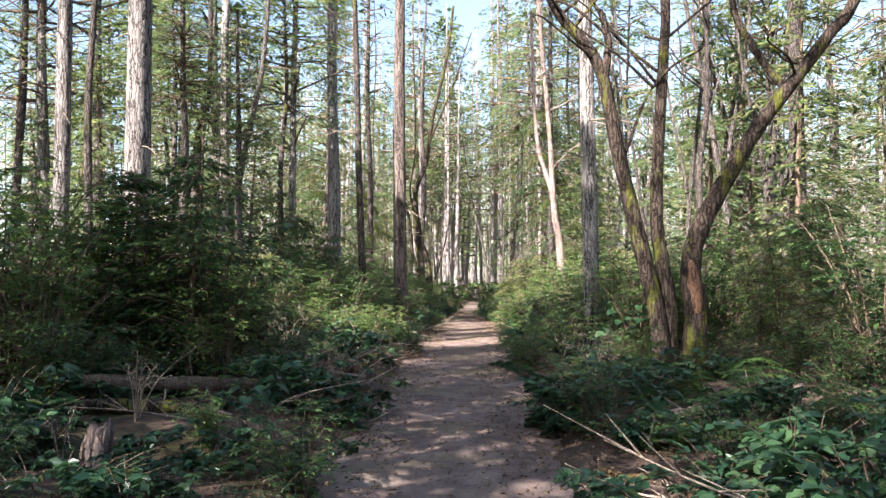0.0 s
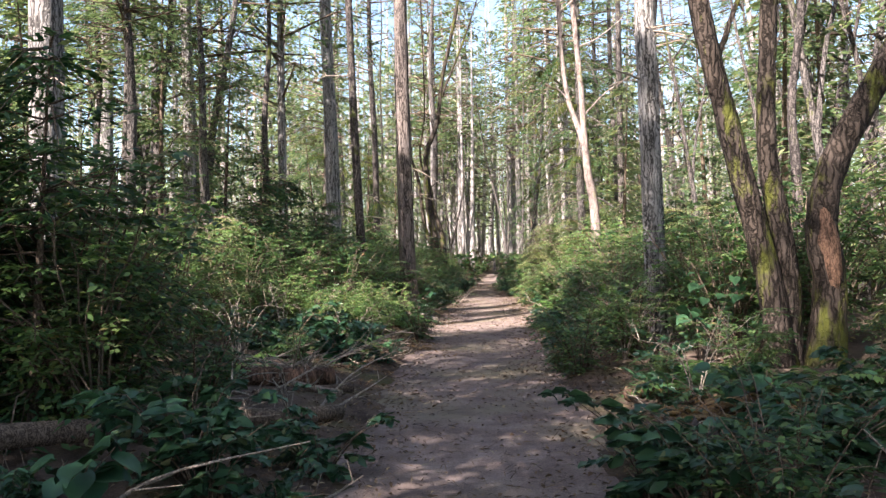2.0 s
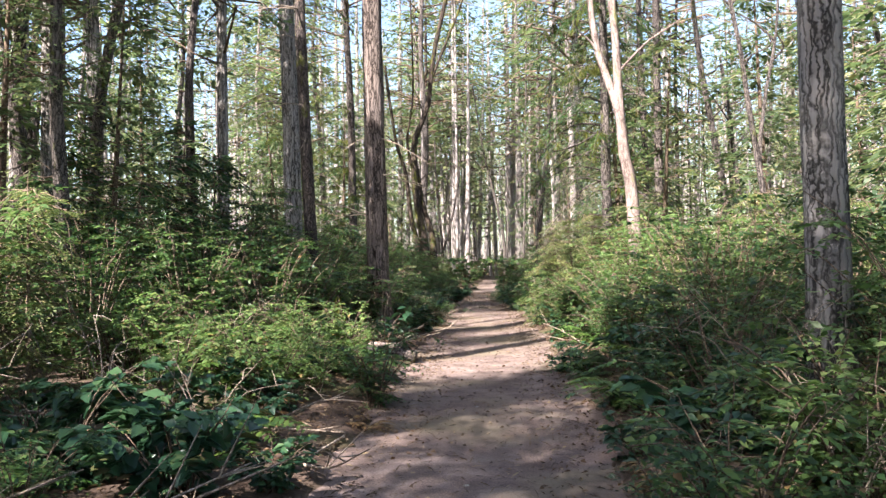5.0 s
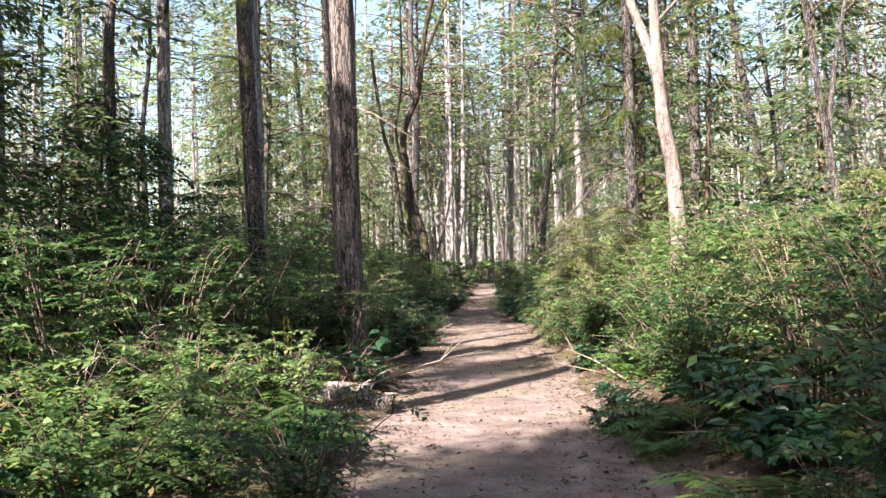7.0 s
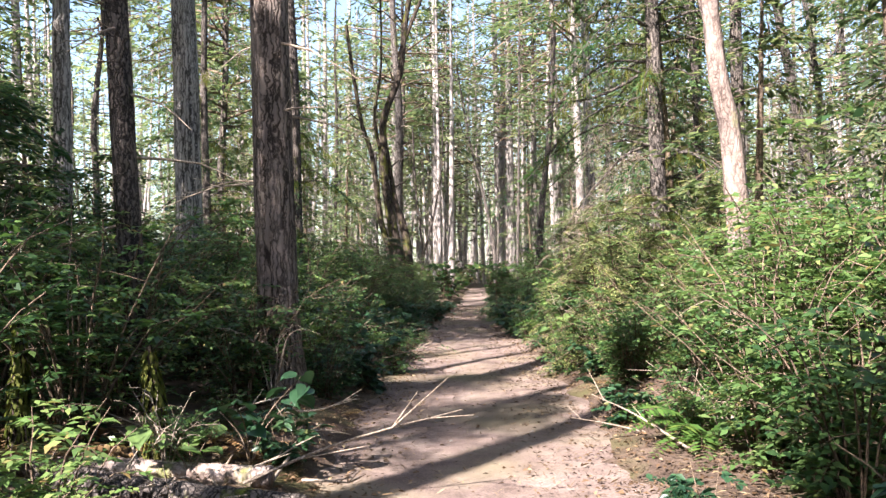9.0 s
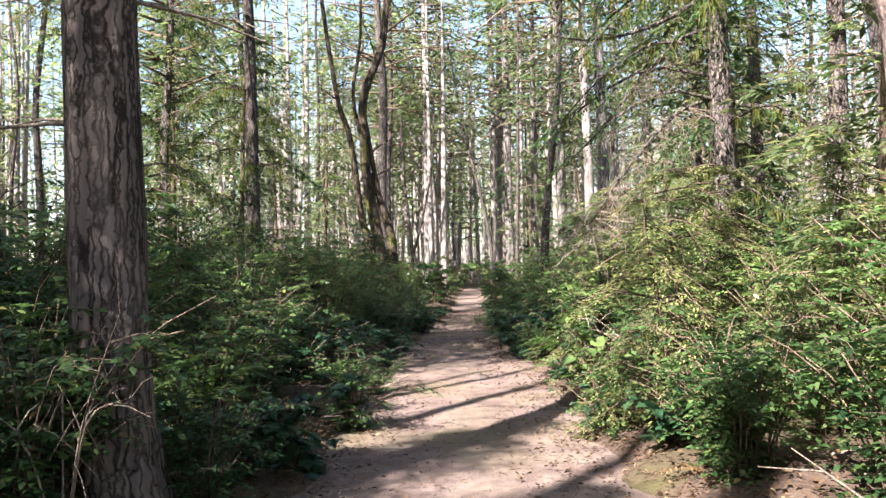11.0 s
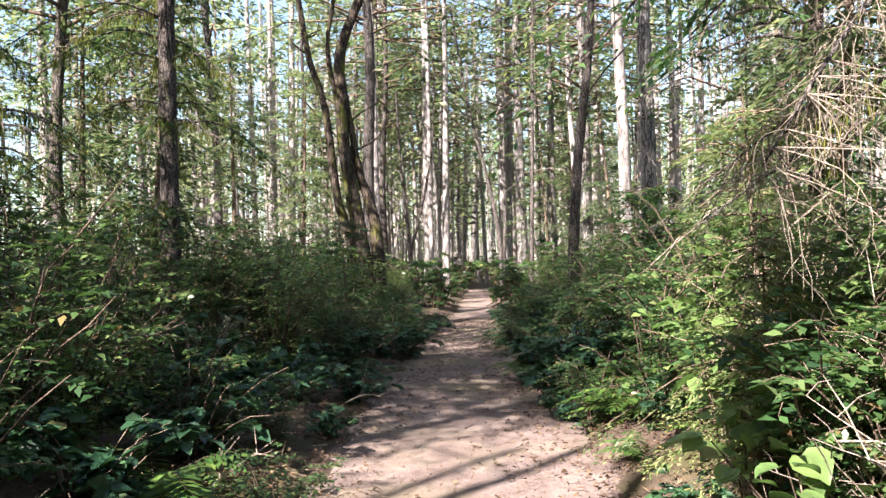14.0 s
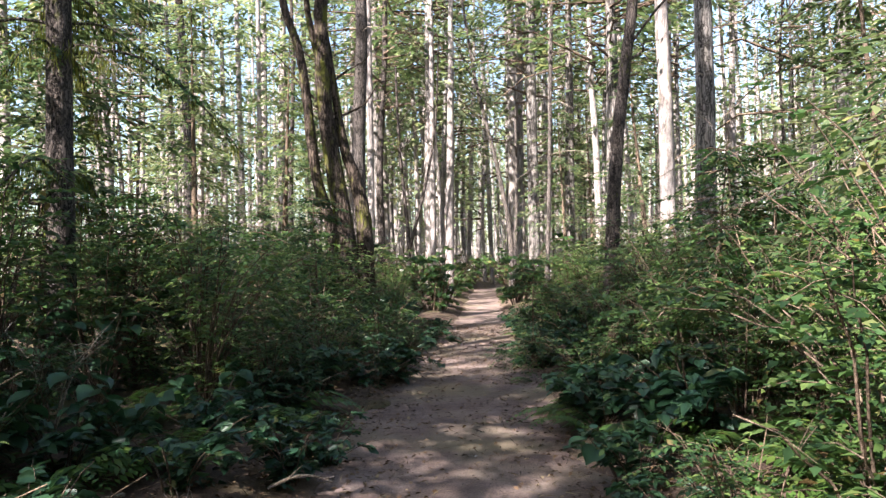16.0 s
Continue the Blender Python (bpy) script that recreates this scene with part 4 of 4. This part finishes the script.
for nm, x, y, s in [("dry_fern", -1.9, 22.9, 1.3), ("dry_fern", -2.4, 22.5, 1.5), ("dry_fern", -1.5, 23.2, 1.1), ("dry_fern", -2.8, 23.1, 1.5), ("dry_fern", -1.0, 23.0, 0.9), ("dry_fern", 1.7, 9.0, 1.2), ("dry_fern", 2.0, 10.2, 1.3), ("dry_fern", -1.7, 16.9, 1.2),
                    ("sword_fern", 2.3, 11.4, 1.0), ("sword_fern", 2.6, 8.2, 0.9), ("sword_fern", 2.15, 10.7, 0.85), ("sword_fern", 2.75, 10.5, 0.9), ("leafy_bush", 2.6, 11.3, 0.6), ("dry_fern", 1.85, 9.8, 1.1), ("dry_fern", 2.35, 9.6, 1.4), ("bramble", 1.7, 10.6, 0.7), ("bramble", 2.9, 9.6, 0.9), ("sword_fern", -1.9, 18.2, 1.0), ("sword_fern", -1.4, 19.4, 0.9), ("sword_fern", 2.7, 35.4, 0.9), ("sword_fern", 2.0, 36.4, 1.0), ("sword_fern", 1.9, 17.6, 1.0), ("sword_fern", 2.1, 20.2, 0.9)]:
    plant(nm, x, y, s, x * 7 + y, keep=True)
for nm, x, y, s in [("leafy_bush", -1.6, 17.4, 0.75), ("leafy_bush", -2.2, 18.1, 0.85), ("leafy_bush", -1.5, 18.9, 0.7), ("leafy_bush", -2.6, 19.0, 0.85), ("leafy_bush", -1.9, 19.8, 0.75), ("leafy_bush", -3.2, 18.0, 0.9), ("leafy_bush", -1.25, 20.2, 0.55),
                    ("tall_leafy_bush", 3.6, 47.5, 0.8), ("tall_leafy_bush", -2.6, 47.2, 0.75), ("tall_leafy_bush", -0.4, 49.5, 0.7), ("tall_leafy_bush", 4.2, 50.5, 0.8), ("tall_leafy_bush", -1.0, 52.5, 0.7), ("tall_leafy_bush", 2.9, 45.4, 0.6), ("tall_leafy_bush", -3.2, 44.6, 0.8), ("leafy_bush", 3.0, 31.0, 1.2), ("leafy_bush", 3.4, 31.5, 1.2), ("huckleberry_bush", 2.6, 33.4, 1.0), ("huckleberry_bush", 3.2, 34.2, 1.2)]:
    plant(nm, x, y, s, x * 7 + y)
rngl = np.random.default_rng(56)
for k in range(110):
    lo, hi, side = [(4.5, 9.3, -1), (4.5, 11.5, 1), (20.6, 23.6, -1), (33, 37.5, -1)][rngl.choice(4, p=[0.36, 0.40, 0.10, 0.14])]
    y = rngl.uniform(lo, hi)
    if side < 0 and 6.5 < y < 7.7:
        continue
    x = float(path_x(y) + side * (path_half(y) + rngl.uniform(0.15, 3.6)))
    if not (abs(x + 1.15) < 0.9 and abs(y - 21.8) < 0.4):
        plant(["salal_bush", "bramble", "sword_fern", "dry_fern", "huckleberry_bush"][rngl.choice(5, p=[0.35, 0.28, 0.2, 0.09, 0.08])], x, y, rngl.uniform(0.4, 0.8), rngl.uniform(0, 6.28))
rngh = np.random.default_rng(55)
# the last two are added to cast shade on the left bank
for x, y, s in [(4.6, 31.6, 1.0), (4.9, 28.9, 0.9), (-3.9, 39.6, 1.0), (-5.4, 37.0, 0.9), (5.6, 36.5, 1.1), (6.6, 40.5, 1.0), (-6.3, 42.5, 1.1), (-4.6, 48.0, 1.0), (6.3, 52.0, 1.0), (-3.9, 54.0, 1.1),
                (4.9, 57.5, 0.9), (-8.6, 33.0, 1.1), (-10.5, 39.0, 1.1), (9.5, 46.0, 1.2), (10.2, 30.0, 1.0), (8.6, 25.5, 0.9), (-9.0, 51.0, 1.2), (-3.6, 63.5, 1.2), (7.3, 66.0, 1.2), (-11.5, 27.0, 1.0), (12.5, 38.0, 1.2), (-12.0, 17.5, 0.9), (-10.5, 16.5, 0.8), (-14.0, 22.0, 1.2), (-16.0, 26.0, 1.2), (-18.0, 30.0, 1.3), (-13.0, 29.0, 1.1), (-20.0, 25.0, 1.2), (-17.0, 36.0, 1.2), (11.0, 18.5, 1.0), (13.0, 24.0, 1.1), (15.0, 31.0, 1.2), (9.0, 24.0, 1.3), (7.4, 17.6, 1.1), (10.5, 28.0, 1.35), (6.9, 21.6, 1.15), (8.0, 30.5, 1.2), (-7.8, 19.5, 0.9), (-6.3, 21.3, 0.95), (-5.6, 23.4, 0.85)]:
    plant("understory_hemlock", x, y, s, rngh.uniform(0, 6.28), group="understory trees")

# the unnumbered rest of the undergrowth
def mass(name, label, pieces, mat_leaf):
    gs, gl = Geo(), Geo()
    for made, x, y, s, turn in pieces:
        z = float(ground_z(x, y)) - 0.05
        gs.add(*placed(made[0], x, y, z, turn, s)); gl.add(*placed(made[1], x, y, z, turn, s))
    root = tagged(new(name), label, "undergrowth", kind="stuff")
    part("brushwood", gs, M_TWIG, root); part("foliage", gl, mat_leaf, root)


rngm = np.random.default_rng(78)
_far = []
for k in range(2):
    st, lf = shrub_geo(rngm, 1.6, 1.15, 13, 24, 0.17, 0.55, False, 0.6, 0.05, False)
    _far.append((st.arrays(), lf.arrays()))
# one thicket shape in two leaf colours, the bright one with sun in it
for nm, mat, cnt, lab in (("distant_thicket", M_SHRUB, 420, "dense dark green thicket under the trees"), ("distant_bright_thicket", M_BRIGHT, 400, "sunlit yellow-green thicket under the trees")):
    pieces = []
    while len(pieces) < cnt:
        y = rngm.uniform(-6, 135)
        x = float(path_x(y) + rngm.choice([-1, 1]) * (path_half(y) + (5.8 if y < 50 else 0.5) + 26 * rngm.uniform() ** 1.25))
        pieces.append((_far[rngm.integers(2)], x, y, rngm.uniform(0.8, 1.5), rngm.uniform(0, 6.28)))
    mass(nm, lab, pieces, mat)

# far woods
def far_woods(count, seed):
    rng = np.random.default_rng(seed)
    gt, gl = Geo(), Geo()
    low = [crown_geo(rng, 0.0, 15.0, 3.0, 44, 14, 0.5)[0].arrays() for k in range(3)]
    for k in range(count):
        y = rng.uniform(62, 170)
        x = path_x(y) + rng.choice([-1, 1]) * (1.3 + 75 * rng.uniform() ** 1.3)
        z = float(ground_z(x, y)) - 0.1
        h, r = rng.uniform(18, 30), rng.choice([0.08, 0.11, 0.16, 0.22])
        lx, ly = rng.normal(0, 0.5, 2)
        gt.add(*tube([(x, y, z), (x + lx, y + ly, z + h * 0.5), (x + 1.5 * lx, y + ly, z + h)], [r * 1.2, r * 0.8, r * 0.2], 7))
        if y < 125 and k % 2:
            continue
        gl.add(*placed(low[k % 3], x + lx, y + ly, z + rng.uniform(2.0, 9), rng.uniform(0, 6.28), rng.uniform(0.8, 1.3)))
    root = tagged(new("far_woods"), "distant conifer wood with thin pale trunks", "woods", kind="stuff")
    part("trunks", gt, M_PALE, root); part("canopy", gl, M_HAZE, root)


far_woods(900, 91)


# ---- litter, logs, sticks ----
def litter(name, label, count, seed, leafmat, lo, hi, size, y0=0, y1=50, slim=(0.3, 0.7)):
    """Loose dead leaves on the soil beside and on the path."""
    rng = np.random.default_rng(seed)
    y = rng.uniform(y0, y1, count)
    off = rng.choice([-1, 1], count) * (path_half(y) * 1.0 + rng.normal(0, 1, count) * (hi - lo) * 0.5 + (lo + hi) / 2)
    x = path_x(y) + off
    z = np.maximum(ground_z(x, y), np.where(np.abs(off) < path_half(y), 0.0, -1)) + 0.022 + rng.uniform(0, 0.02, count)
    a = rng.uniform(0, 6.283, count)
    d = np.stack([np.cos(a), np.sin(a), rng.normal(0, 0.25, count)], 1)
    s = size * rng.uniform(0.5, 1.4, count)
    v, f = leaves(np.stack([x, y, z], 1), d, np.array([0, 0, 1.0]) + rng.normal(0, 0.35, (count, 3)), s, s * rng.uniform(*slim, count), 0.25)
    root = tagged(part(name, (v, f), leafmat), label, "leaf litter", kind="stuff")


litter("leaf_litter", "brown dead leaves and needles along the path", 34000, 61, M_LITTER, -0.2, 0.95, 0.042)
litter("needle_litter", "fine brown needles and twig bits along the path", 40000, 65, M_LITTER, -0.5, 0.6, 0.08, slim=(0.05, 0.12))
litter("path_debris", "scattered dry leaf bits on the dirt path", 900, 62, M_LITTER, -1.0, -0.1, 0.026)


def log(name, a, b, dia, mat, label, seed, bits=3, lift=0.0):
    rng = np.random.default_rng(seed)
    a, b = np.array(a, float), np.array(b, float)
    m = (a + b) / 2
    root = tagged(new(name), label, "log")
    root.location = (*m[:2], 0)
    def z_at(p):
        return float(ground_z(p[0], p[1])) + dia * 0.4
    n = 14
    pts = np.array([[*(a + (b - a) * t - m), z_at(a + (b - a) * t)] for t in np.linspace(0, 1, n)])
    pts[:, 2] = np.interp(np.arange(n), [0, n - 1], [pts[0, 2] + lift, pts[-1, 2]]) + 0.01
    r = dia / 2 * (1 + rng.normal(0, 0.05, n))
    pts2 = np.vstack([pts[0] , pts, pts[-1]])
    r2 = np.concatenate([[0.002], r, [0.002]])
    part("trunk", tube(pts2 + np.vstack([[0, 0, 0], np.zeros((n, 3)), [0, 0, 0]]) + rng.normal(0, 0.002, (n + 2, 3)), r2, 12, 0.07, rng), mat, root)
    for k in range(bits):
        i = rng.integers(2, n - 2)
        w = unit(rng.normal(0, 1, 3)) * rng.uniform(0.15, 0.5); w[2] = abs(w[2])
        part("broken_branch", tube([pts[i], pts[i] + w * 0.5 + rng.normal(0, 0.03, 3), pts[i] + w], [0.014, 0.01, 0.004], 5), M_GREY_TWIG, root)
    return root


log("fallen_log", (-4.6, 7.35), (-2.1, 7.5), 0.13, M_MAPLE, "mossy fallen log lying in the undergrowth", 1)
log("fallen_log", (-3.3, 7.6), (-1.0, 10.9), 0.14, M_TWIG, "long thin fallen log slanting to the path", 2, 6, 0.22)
log("rotten_log", (-2.1, 12.0), (-1.3, 12.5), 0.2, M_ROT, "crumbling red-brown rotten log by the path", 3)
log("fallen_log", (-2.7, 11.2), (-1.05, 12.2), 0.10, M_TWIG, "thin fallen log beside the path", 7, 5)
log("fallen_log", (-2.2, 12.6), (-1.1, 11.7), 0.06, M_GREY_TWIG, "bare grey fallen branch wood beside the path", 8, 4)
log("cut_log", (-2.0, 21.9), (-0.42, 21.75), 0.2, M_DARK, "dark weathered log with its end at the path", 4)
log("rotten_log", (1.25, 8.0), (1.6, 9.2), 0.16, M_ROT, "crumbling red-brown rotten log by the path", 5)
log("rotten_log", (1.5, 11.3), (2.0, 11.5), 0.13, M_ROT, "broken pinkish-brown piece of rotten wood by the path", 9, 1)
log("fallen_log", (-2.9, 22.35), (-0.7, 22.2), 0.15, M_MADRONE, "pale barkless log lying behind a dark one", 10, 5)
log("fallen_log", (2.0, 7.6), (3.6, 8.4), 0.11, M_GREY_TWIG, "bare grey fallen branch wood under ferns", 6)


def fallen_branch(x, y, turn, length, seed):
    rng = np.random.default_rng(seed)
    root = tagged(new("fallen_branch"), "bare dry grey twig lying among the leaves", "branch", "fallen branches")
    root.location = (x, y, float(ground_z(x, y)) + 0.03)
    d = np.array([math.cos(turn), math.sin(turn), rng.uniform(0.0, 0.35)]) * length
    q = bent([(0, 0, 0), tuple(d * 0.5 + rng.normal(0, 0.06, 3)), tuple(d)], 8, rng)
    q[:, 2] = np.maximum(q[:, 2], 0.0)
    g = Geo().add(*tube(q, np.linspace(0.013, 0.003, 8), 5))
    for k in range(rng.integers(2, 6)):
        j = rng.integers(2, 7)
        w = unit(unit(d) + rng.normal(0, 0.6, 3)) * length * rng.uniform(0.15, 0.4); w[2] = abs(w[2])
        g.add(*tube([q[j], q[j] + w * 0.5, q[j] + w], [0.006, 0.004, 0.002], 4))
    part("twig", g, M_GREY_TWIG, root)


rngb = np.random.default_rng(63)
for k in range(90):
    y = rngb.uniform(3, 40); s = rngb.choice([-1, 1])
    x = float(path_x(y) + s * (path_half(y) + rngb.uniform(0.05, 1.3)))
    fallen_branch(x, y, rngb.uniform(0, 6.28), rngb.uniform(0.4, 1.4), k)


for k in range(26):
    fallen_branch(rngb.uniform(-2.7, -1.15), rngb.uniform(10.8, 12.8), rngb.normal(0.5, 0.5) + 3.14 * (k % 2), rngb.uniform(0.5, 1.3), 200 + k)
for k in range(14):
    fallen_branch(rngb.uniform(-2.8, -0.5), rngb.uniform(21.4, 23.2), rngb.uniform(0, 6.28), rngb.uniform(0.3, 0.8), 240 + k)


def stone(x, y, size, seed):
    rng = np.random.default_rng(seed)
    t = np.linspace(0, np.pi, 6)
    ring = [(0, 0, math.cos(a) * -0.5) for a in t]
    v, f = tube(ring, np.sin(t) * 0.5 + 0.01, 8, 0.12, rng)
    ob = part("stone", (v * size * np.array([1.2, 0.9, 0.6]), f), M_STONE)
    ob.location, ob.rotation_euler = (x, y, float(ground_z(x, y)) + 0.03 + size * 0.12), (0, 0, rng.uniform(0, 6))
    tagged(ob, "small grey stone half sunk in the path", "stone", "path stones")


def bare_bush(x, y, h, seed):
    """A dead shrub: thin bare grey stems."""
    rng = np.random.default_rng(seed)
    root = tagged(new("bare_bush"), "dead leafless shrub with thin grey stems", "shrub", "bare bushes")
    root.location = (x, y, float(ground_z(x, y)) - 0.03)
    for k in range(rng.integers(4, 8)):
        a = rng.uniform(0, 6.28)
        out = np.array([math.cos(a), math.sin(a), 0]) * h * rng.uniform(0.3, 0.9)
        q = bent([(0, 0, 0), tuple(out * 0.35 + np.array([0, 0, 0.6 * h])), tuple(out + np.array([0, 0, h * rng.uniform(0.6, 1.1)]))], 9, rng)
        g = Geo().add(*tube(q, np.linspace(0.008, 0.002, 9), 4))
        for j in range(3, 9):
            w = unit(rng.normal(0, 1, 3)) * h * rng.uniform(0.1, 0.3)
            g.add(*tube([q[j], q[j] + w * 0.5 + np.array([0, 0, 0.02]), q[j] + w], [0.004, 0.003, 0.0015], 3))
        part("stem", g, M_GREY_TWIG, root)


rngd = np.random.default_rng(66)
for k in range(34):
    y = rngd.uniform(5, 42); s = rngd.choice([-1, 1])
    bare_bush(float(path_x(y) + s * (path_half(y) + rngd.uniform(0.5, 2.2))), y, rngd.uniform(0.5, 1.3) * (0.6 + 0.4 * low_cover(s, y)), 500 + k)

rngs = np.random.default_rng(64)
for k in range(60):
    y = rngs.uniform(4, 42)
    stone(float(path_x(y) + rngs.normal(0, 0.55) * path_half(y)), y, rngs.uniform(0.02, 0.05), k)


# ---- broad-leaved plants, leaf by leaf ----
LEAF_MESHES = []
for k in range(3):
    one = broad_leaves(np.zeros((1, 3)), np.array([[1.0, 0, 0]]), np.array([[0, 0.1 * k, 1.0]]), np.array([1.0]), np.array([0.85 + 0.1 * k]),
                       ((0.0, 0.22, 0.0), (0.15, 0.42, 0.02), (0.42, 0.52, 0.03), (0.7, 0.40, -0.03), (0.9, 0.18, -0.11), (1.0, 0.02, -0.16)))
    # each leaf in two colours, one as in shade, one as in sun
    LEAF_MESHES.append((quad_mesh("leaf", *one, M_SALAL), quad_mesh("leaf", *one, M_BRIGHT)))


def thimbleberry(x, y, height, count, bright, seed):
    rng = np.random.default_rng(seed)
    root = tagged(new("thimbleberry"), "thimbleberry plant with large leaves in a sunlit green" if bright else "thimbleberry plant with large blue-green leaves in shade", "shrub", "broad-leaved plants")
    root.location = (x, y, float(ground_z(x, y)) - 0.02)
    per = 6
    for k in range(max(1, count // per)):
        a = rng.uniform(0, 6.28)
        top = np.array([math.cos(a) * rng.uniform(0.1, 0.45), math.sin(a) * rng.uniform(0.1, 0.45), height * rng.uniform(0.6, 1.0)])
        q = bent([(0, 0, 0), tuple(top * np.array([0.3, 0.3, 0.55])), tuple(top)], 7, rng)
        part("stem", tube(q, np.linspace(0.007, 0.003, 7), 5), M_TWIG, root)
        for j in range(per):
            i = 6 - j % 4
            b = rng.uniform(0, 6.28)
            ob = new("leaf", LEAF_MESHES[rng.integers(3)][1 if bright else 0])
            ob.parent = root
            ob.location = q[i] + np.array([math.cos(b), math.sin(b), 0.02]) * 0.03
            ob.rotation_euler = (rng.normal(0, 0.25), rng.uniform(-0.1, 0.55), b)
            s = rng.uniform(0.09, 0.17)
            ob.scale = (s, s, s)


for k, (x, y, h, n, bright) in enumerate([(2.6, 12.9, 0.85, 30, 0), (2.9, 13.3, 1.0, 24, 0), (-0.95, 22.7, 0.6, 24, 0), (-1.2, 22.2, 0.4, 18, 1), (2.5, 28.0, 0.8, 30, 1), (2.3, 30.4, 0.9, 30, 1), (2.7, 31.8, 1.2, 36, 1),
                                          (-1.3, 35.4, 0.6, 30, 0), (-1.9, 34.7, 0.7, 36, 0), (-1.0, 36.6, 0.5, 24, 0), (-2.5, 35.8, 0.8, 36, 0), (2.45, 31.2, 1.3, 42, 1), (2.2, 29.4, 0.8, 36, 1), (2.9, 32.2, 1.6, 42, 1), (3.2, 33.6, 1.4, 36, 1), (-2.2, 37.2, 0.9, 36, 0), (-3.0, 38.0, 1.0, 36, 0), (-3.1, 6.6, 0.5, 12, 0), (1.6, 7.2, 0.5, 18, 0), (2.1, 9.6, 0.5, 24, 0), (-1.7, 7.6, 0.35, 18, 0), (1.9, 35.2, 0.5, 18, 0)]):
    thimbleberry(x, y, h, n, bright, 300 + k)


def stump(x, y, height, dia, seed):
    rng = np.random.default_rng(seed)
    root = tagged(new("rotten_stump"), "red-brown rotten stump with a jagged top", "stump")
    root.location = (x, y, float(ground_z(x, y)) - 0.05)
    v, f = tube([(0, 0, 0), (0.01, 0, height * 0.3), (0.03, 0, height * 0.65), (0.05, 0, height), (0.05, 0, height * 0.96)], [dia * 0.65, dia * 0.52, dia * 0.5, dia * 0.42, 0.01], 14, 0.08, rng)
    v[42:56, 2] += rng.uniform(-0.12, 0.06, 14)
    part("trunk", (v, f), M_THICK, root)


stump(-2.3, 5.5, 0.40, 0.19, 4)
stump(1.35, 8.6, 0.3, 0.2, 5)


def snag(x, y, height, dia, lean, seed):
    """A thin broken stem wrapped in moss."""
    rng = np.random.default_rng(seed)
    root = tagged(new("mossy_snag"), "thin broken upright stem wrapped in yellow-green moss", "stump")
    root.location = (x, y, float(ground_z(x, y)) - 0.05)
    line = bent([(0, 0, 0), (lean * 0.3, 0, height * 0.5), (lean, 0, height)], 14, rng)
    part("trunk", tube(line, np.linspace(dia * 0.55, dia * 0.12, 14), 10, 0.1, rng), M_MAPLE, root)
    n = 420
    i = rng.integers(1, 13, n)
    a = rng.uniform(0, 6.283, n)
    out = np.stack([np.cos(a), np.sin(a), np.zeros(n)], 1)
    rad = np.interp(i, [0, 13], [dia * 0.55, dia * 0.15])[:, None]
    p = line[i] + out * rad + rng.normal(0, 0.02, (n, 3)) * np.array([0.3, 0.3, 1.5])
    tagged(part("moss", leaves(p, out * 0.45 + np.array([0, 0, -1.0]), out, rng.uniform(0.04, 0.13, n), rng.uniform(0.012, 0.03, n)), M_MOSS, root), kind="stuff")


snag(-2.5, 22.6, 1.05, 0.13, 0.03, 1)
snag(-1.65, 22.9, 0.85, 0.16, -0.06, 2)
snag(-3.3, 22.9, 0.7, 0.12, 0.1, 3)
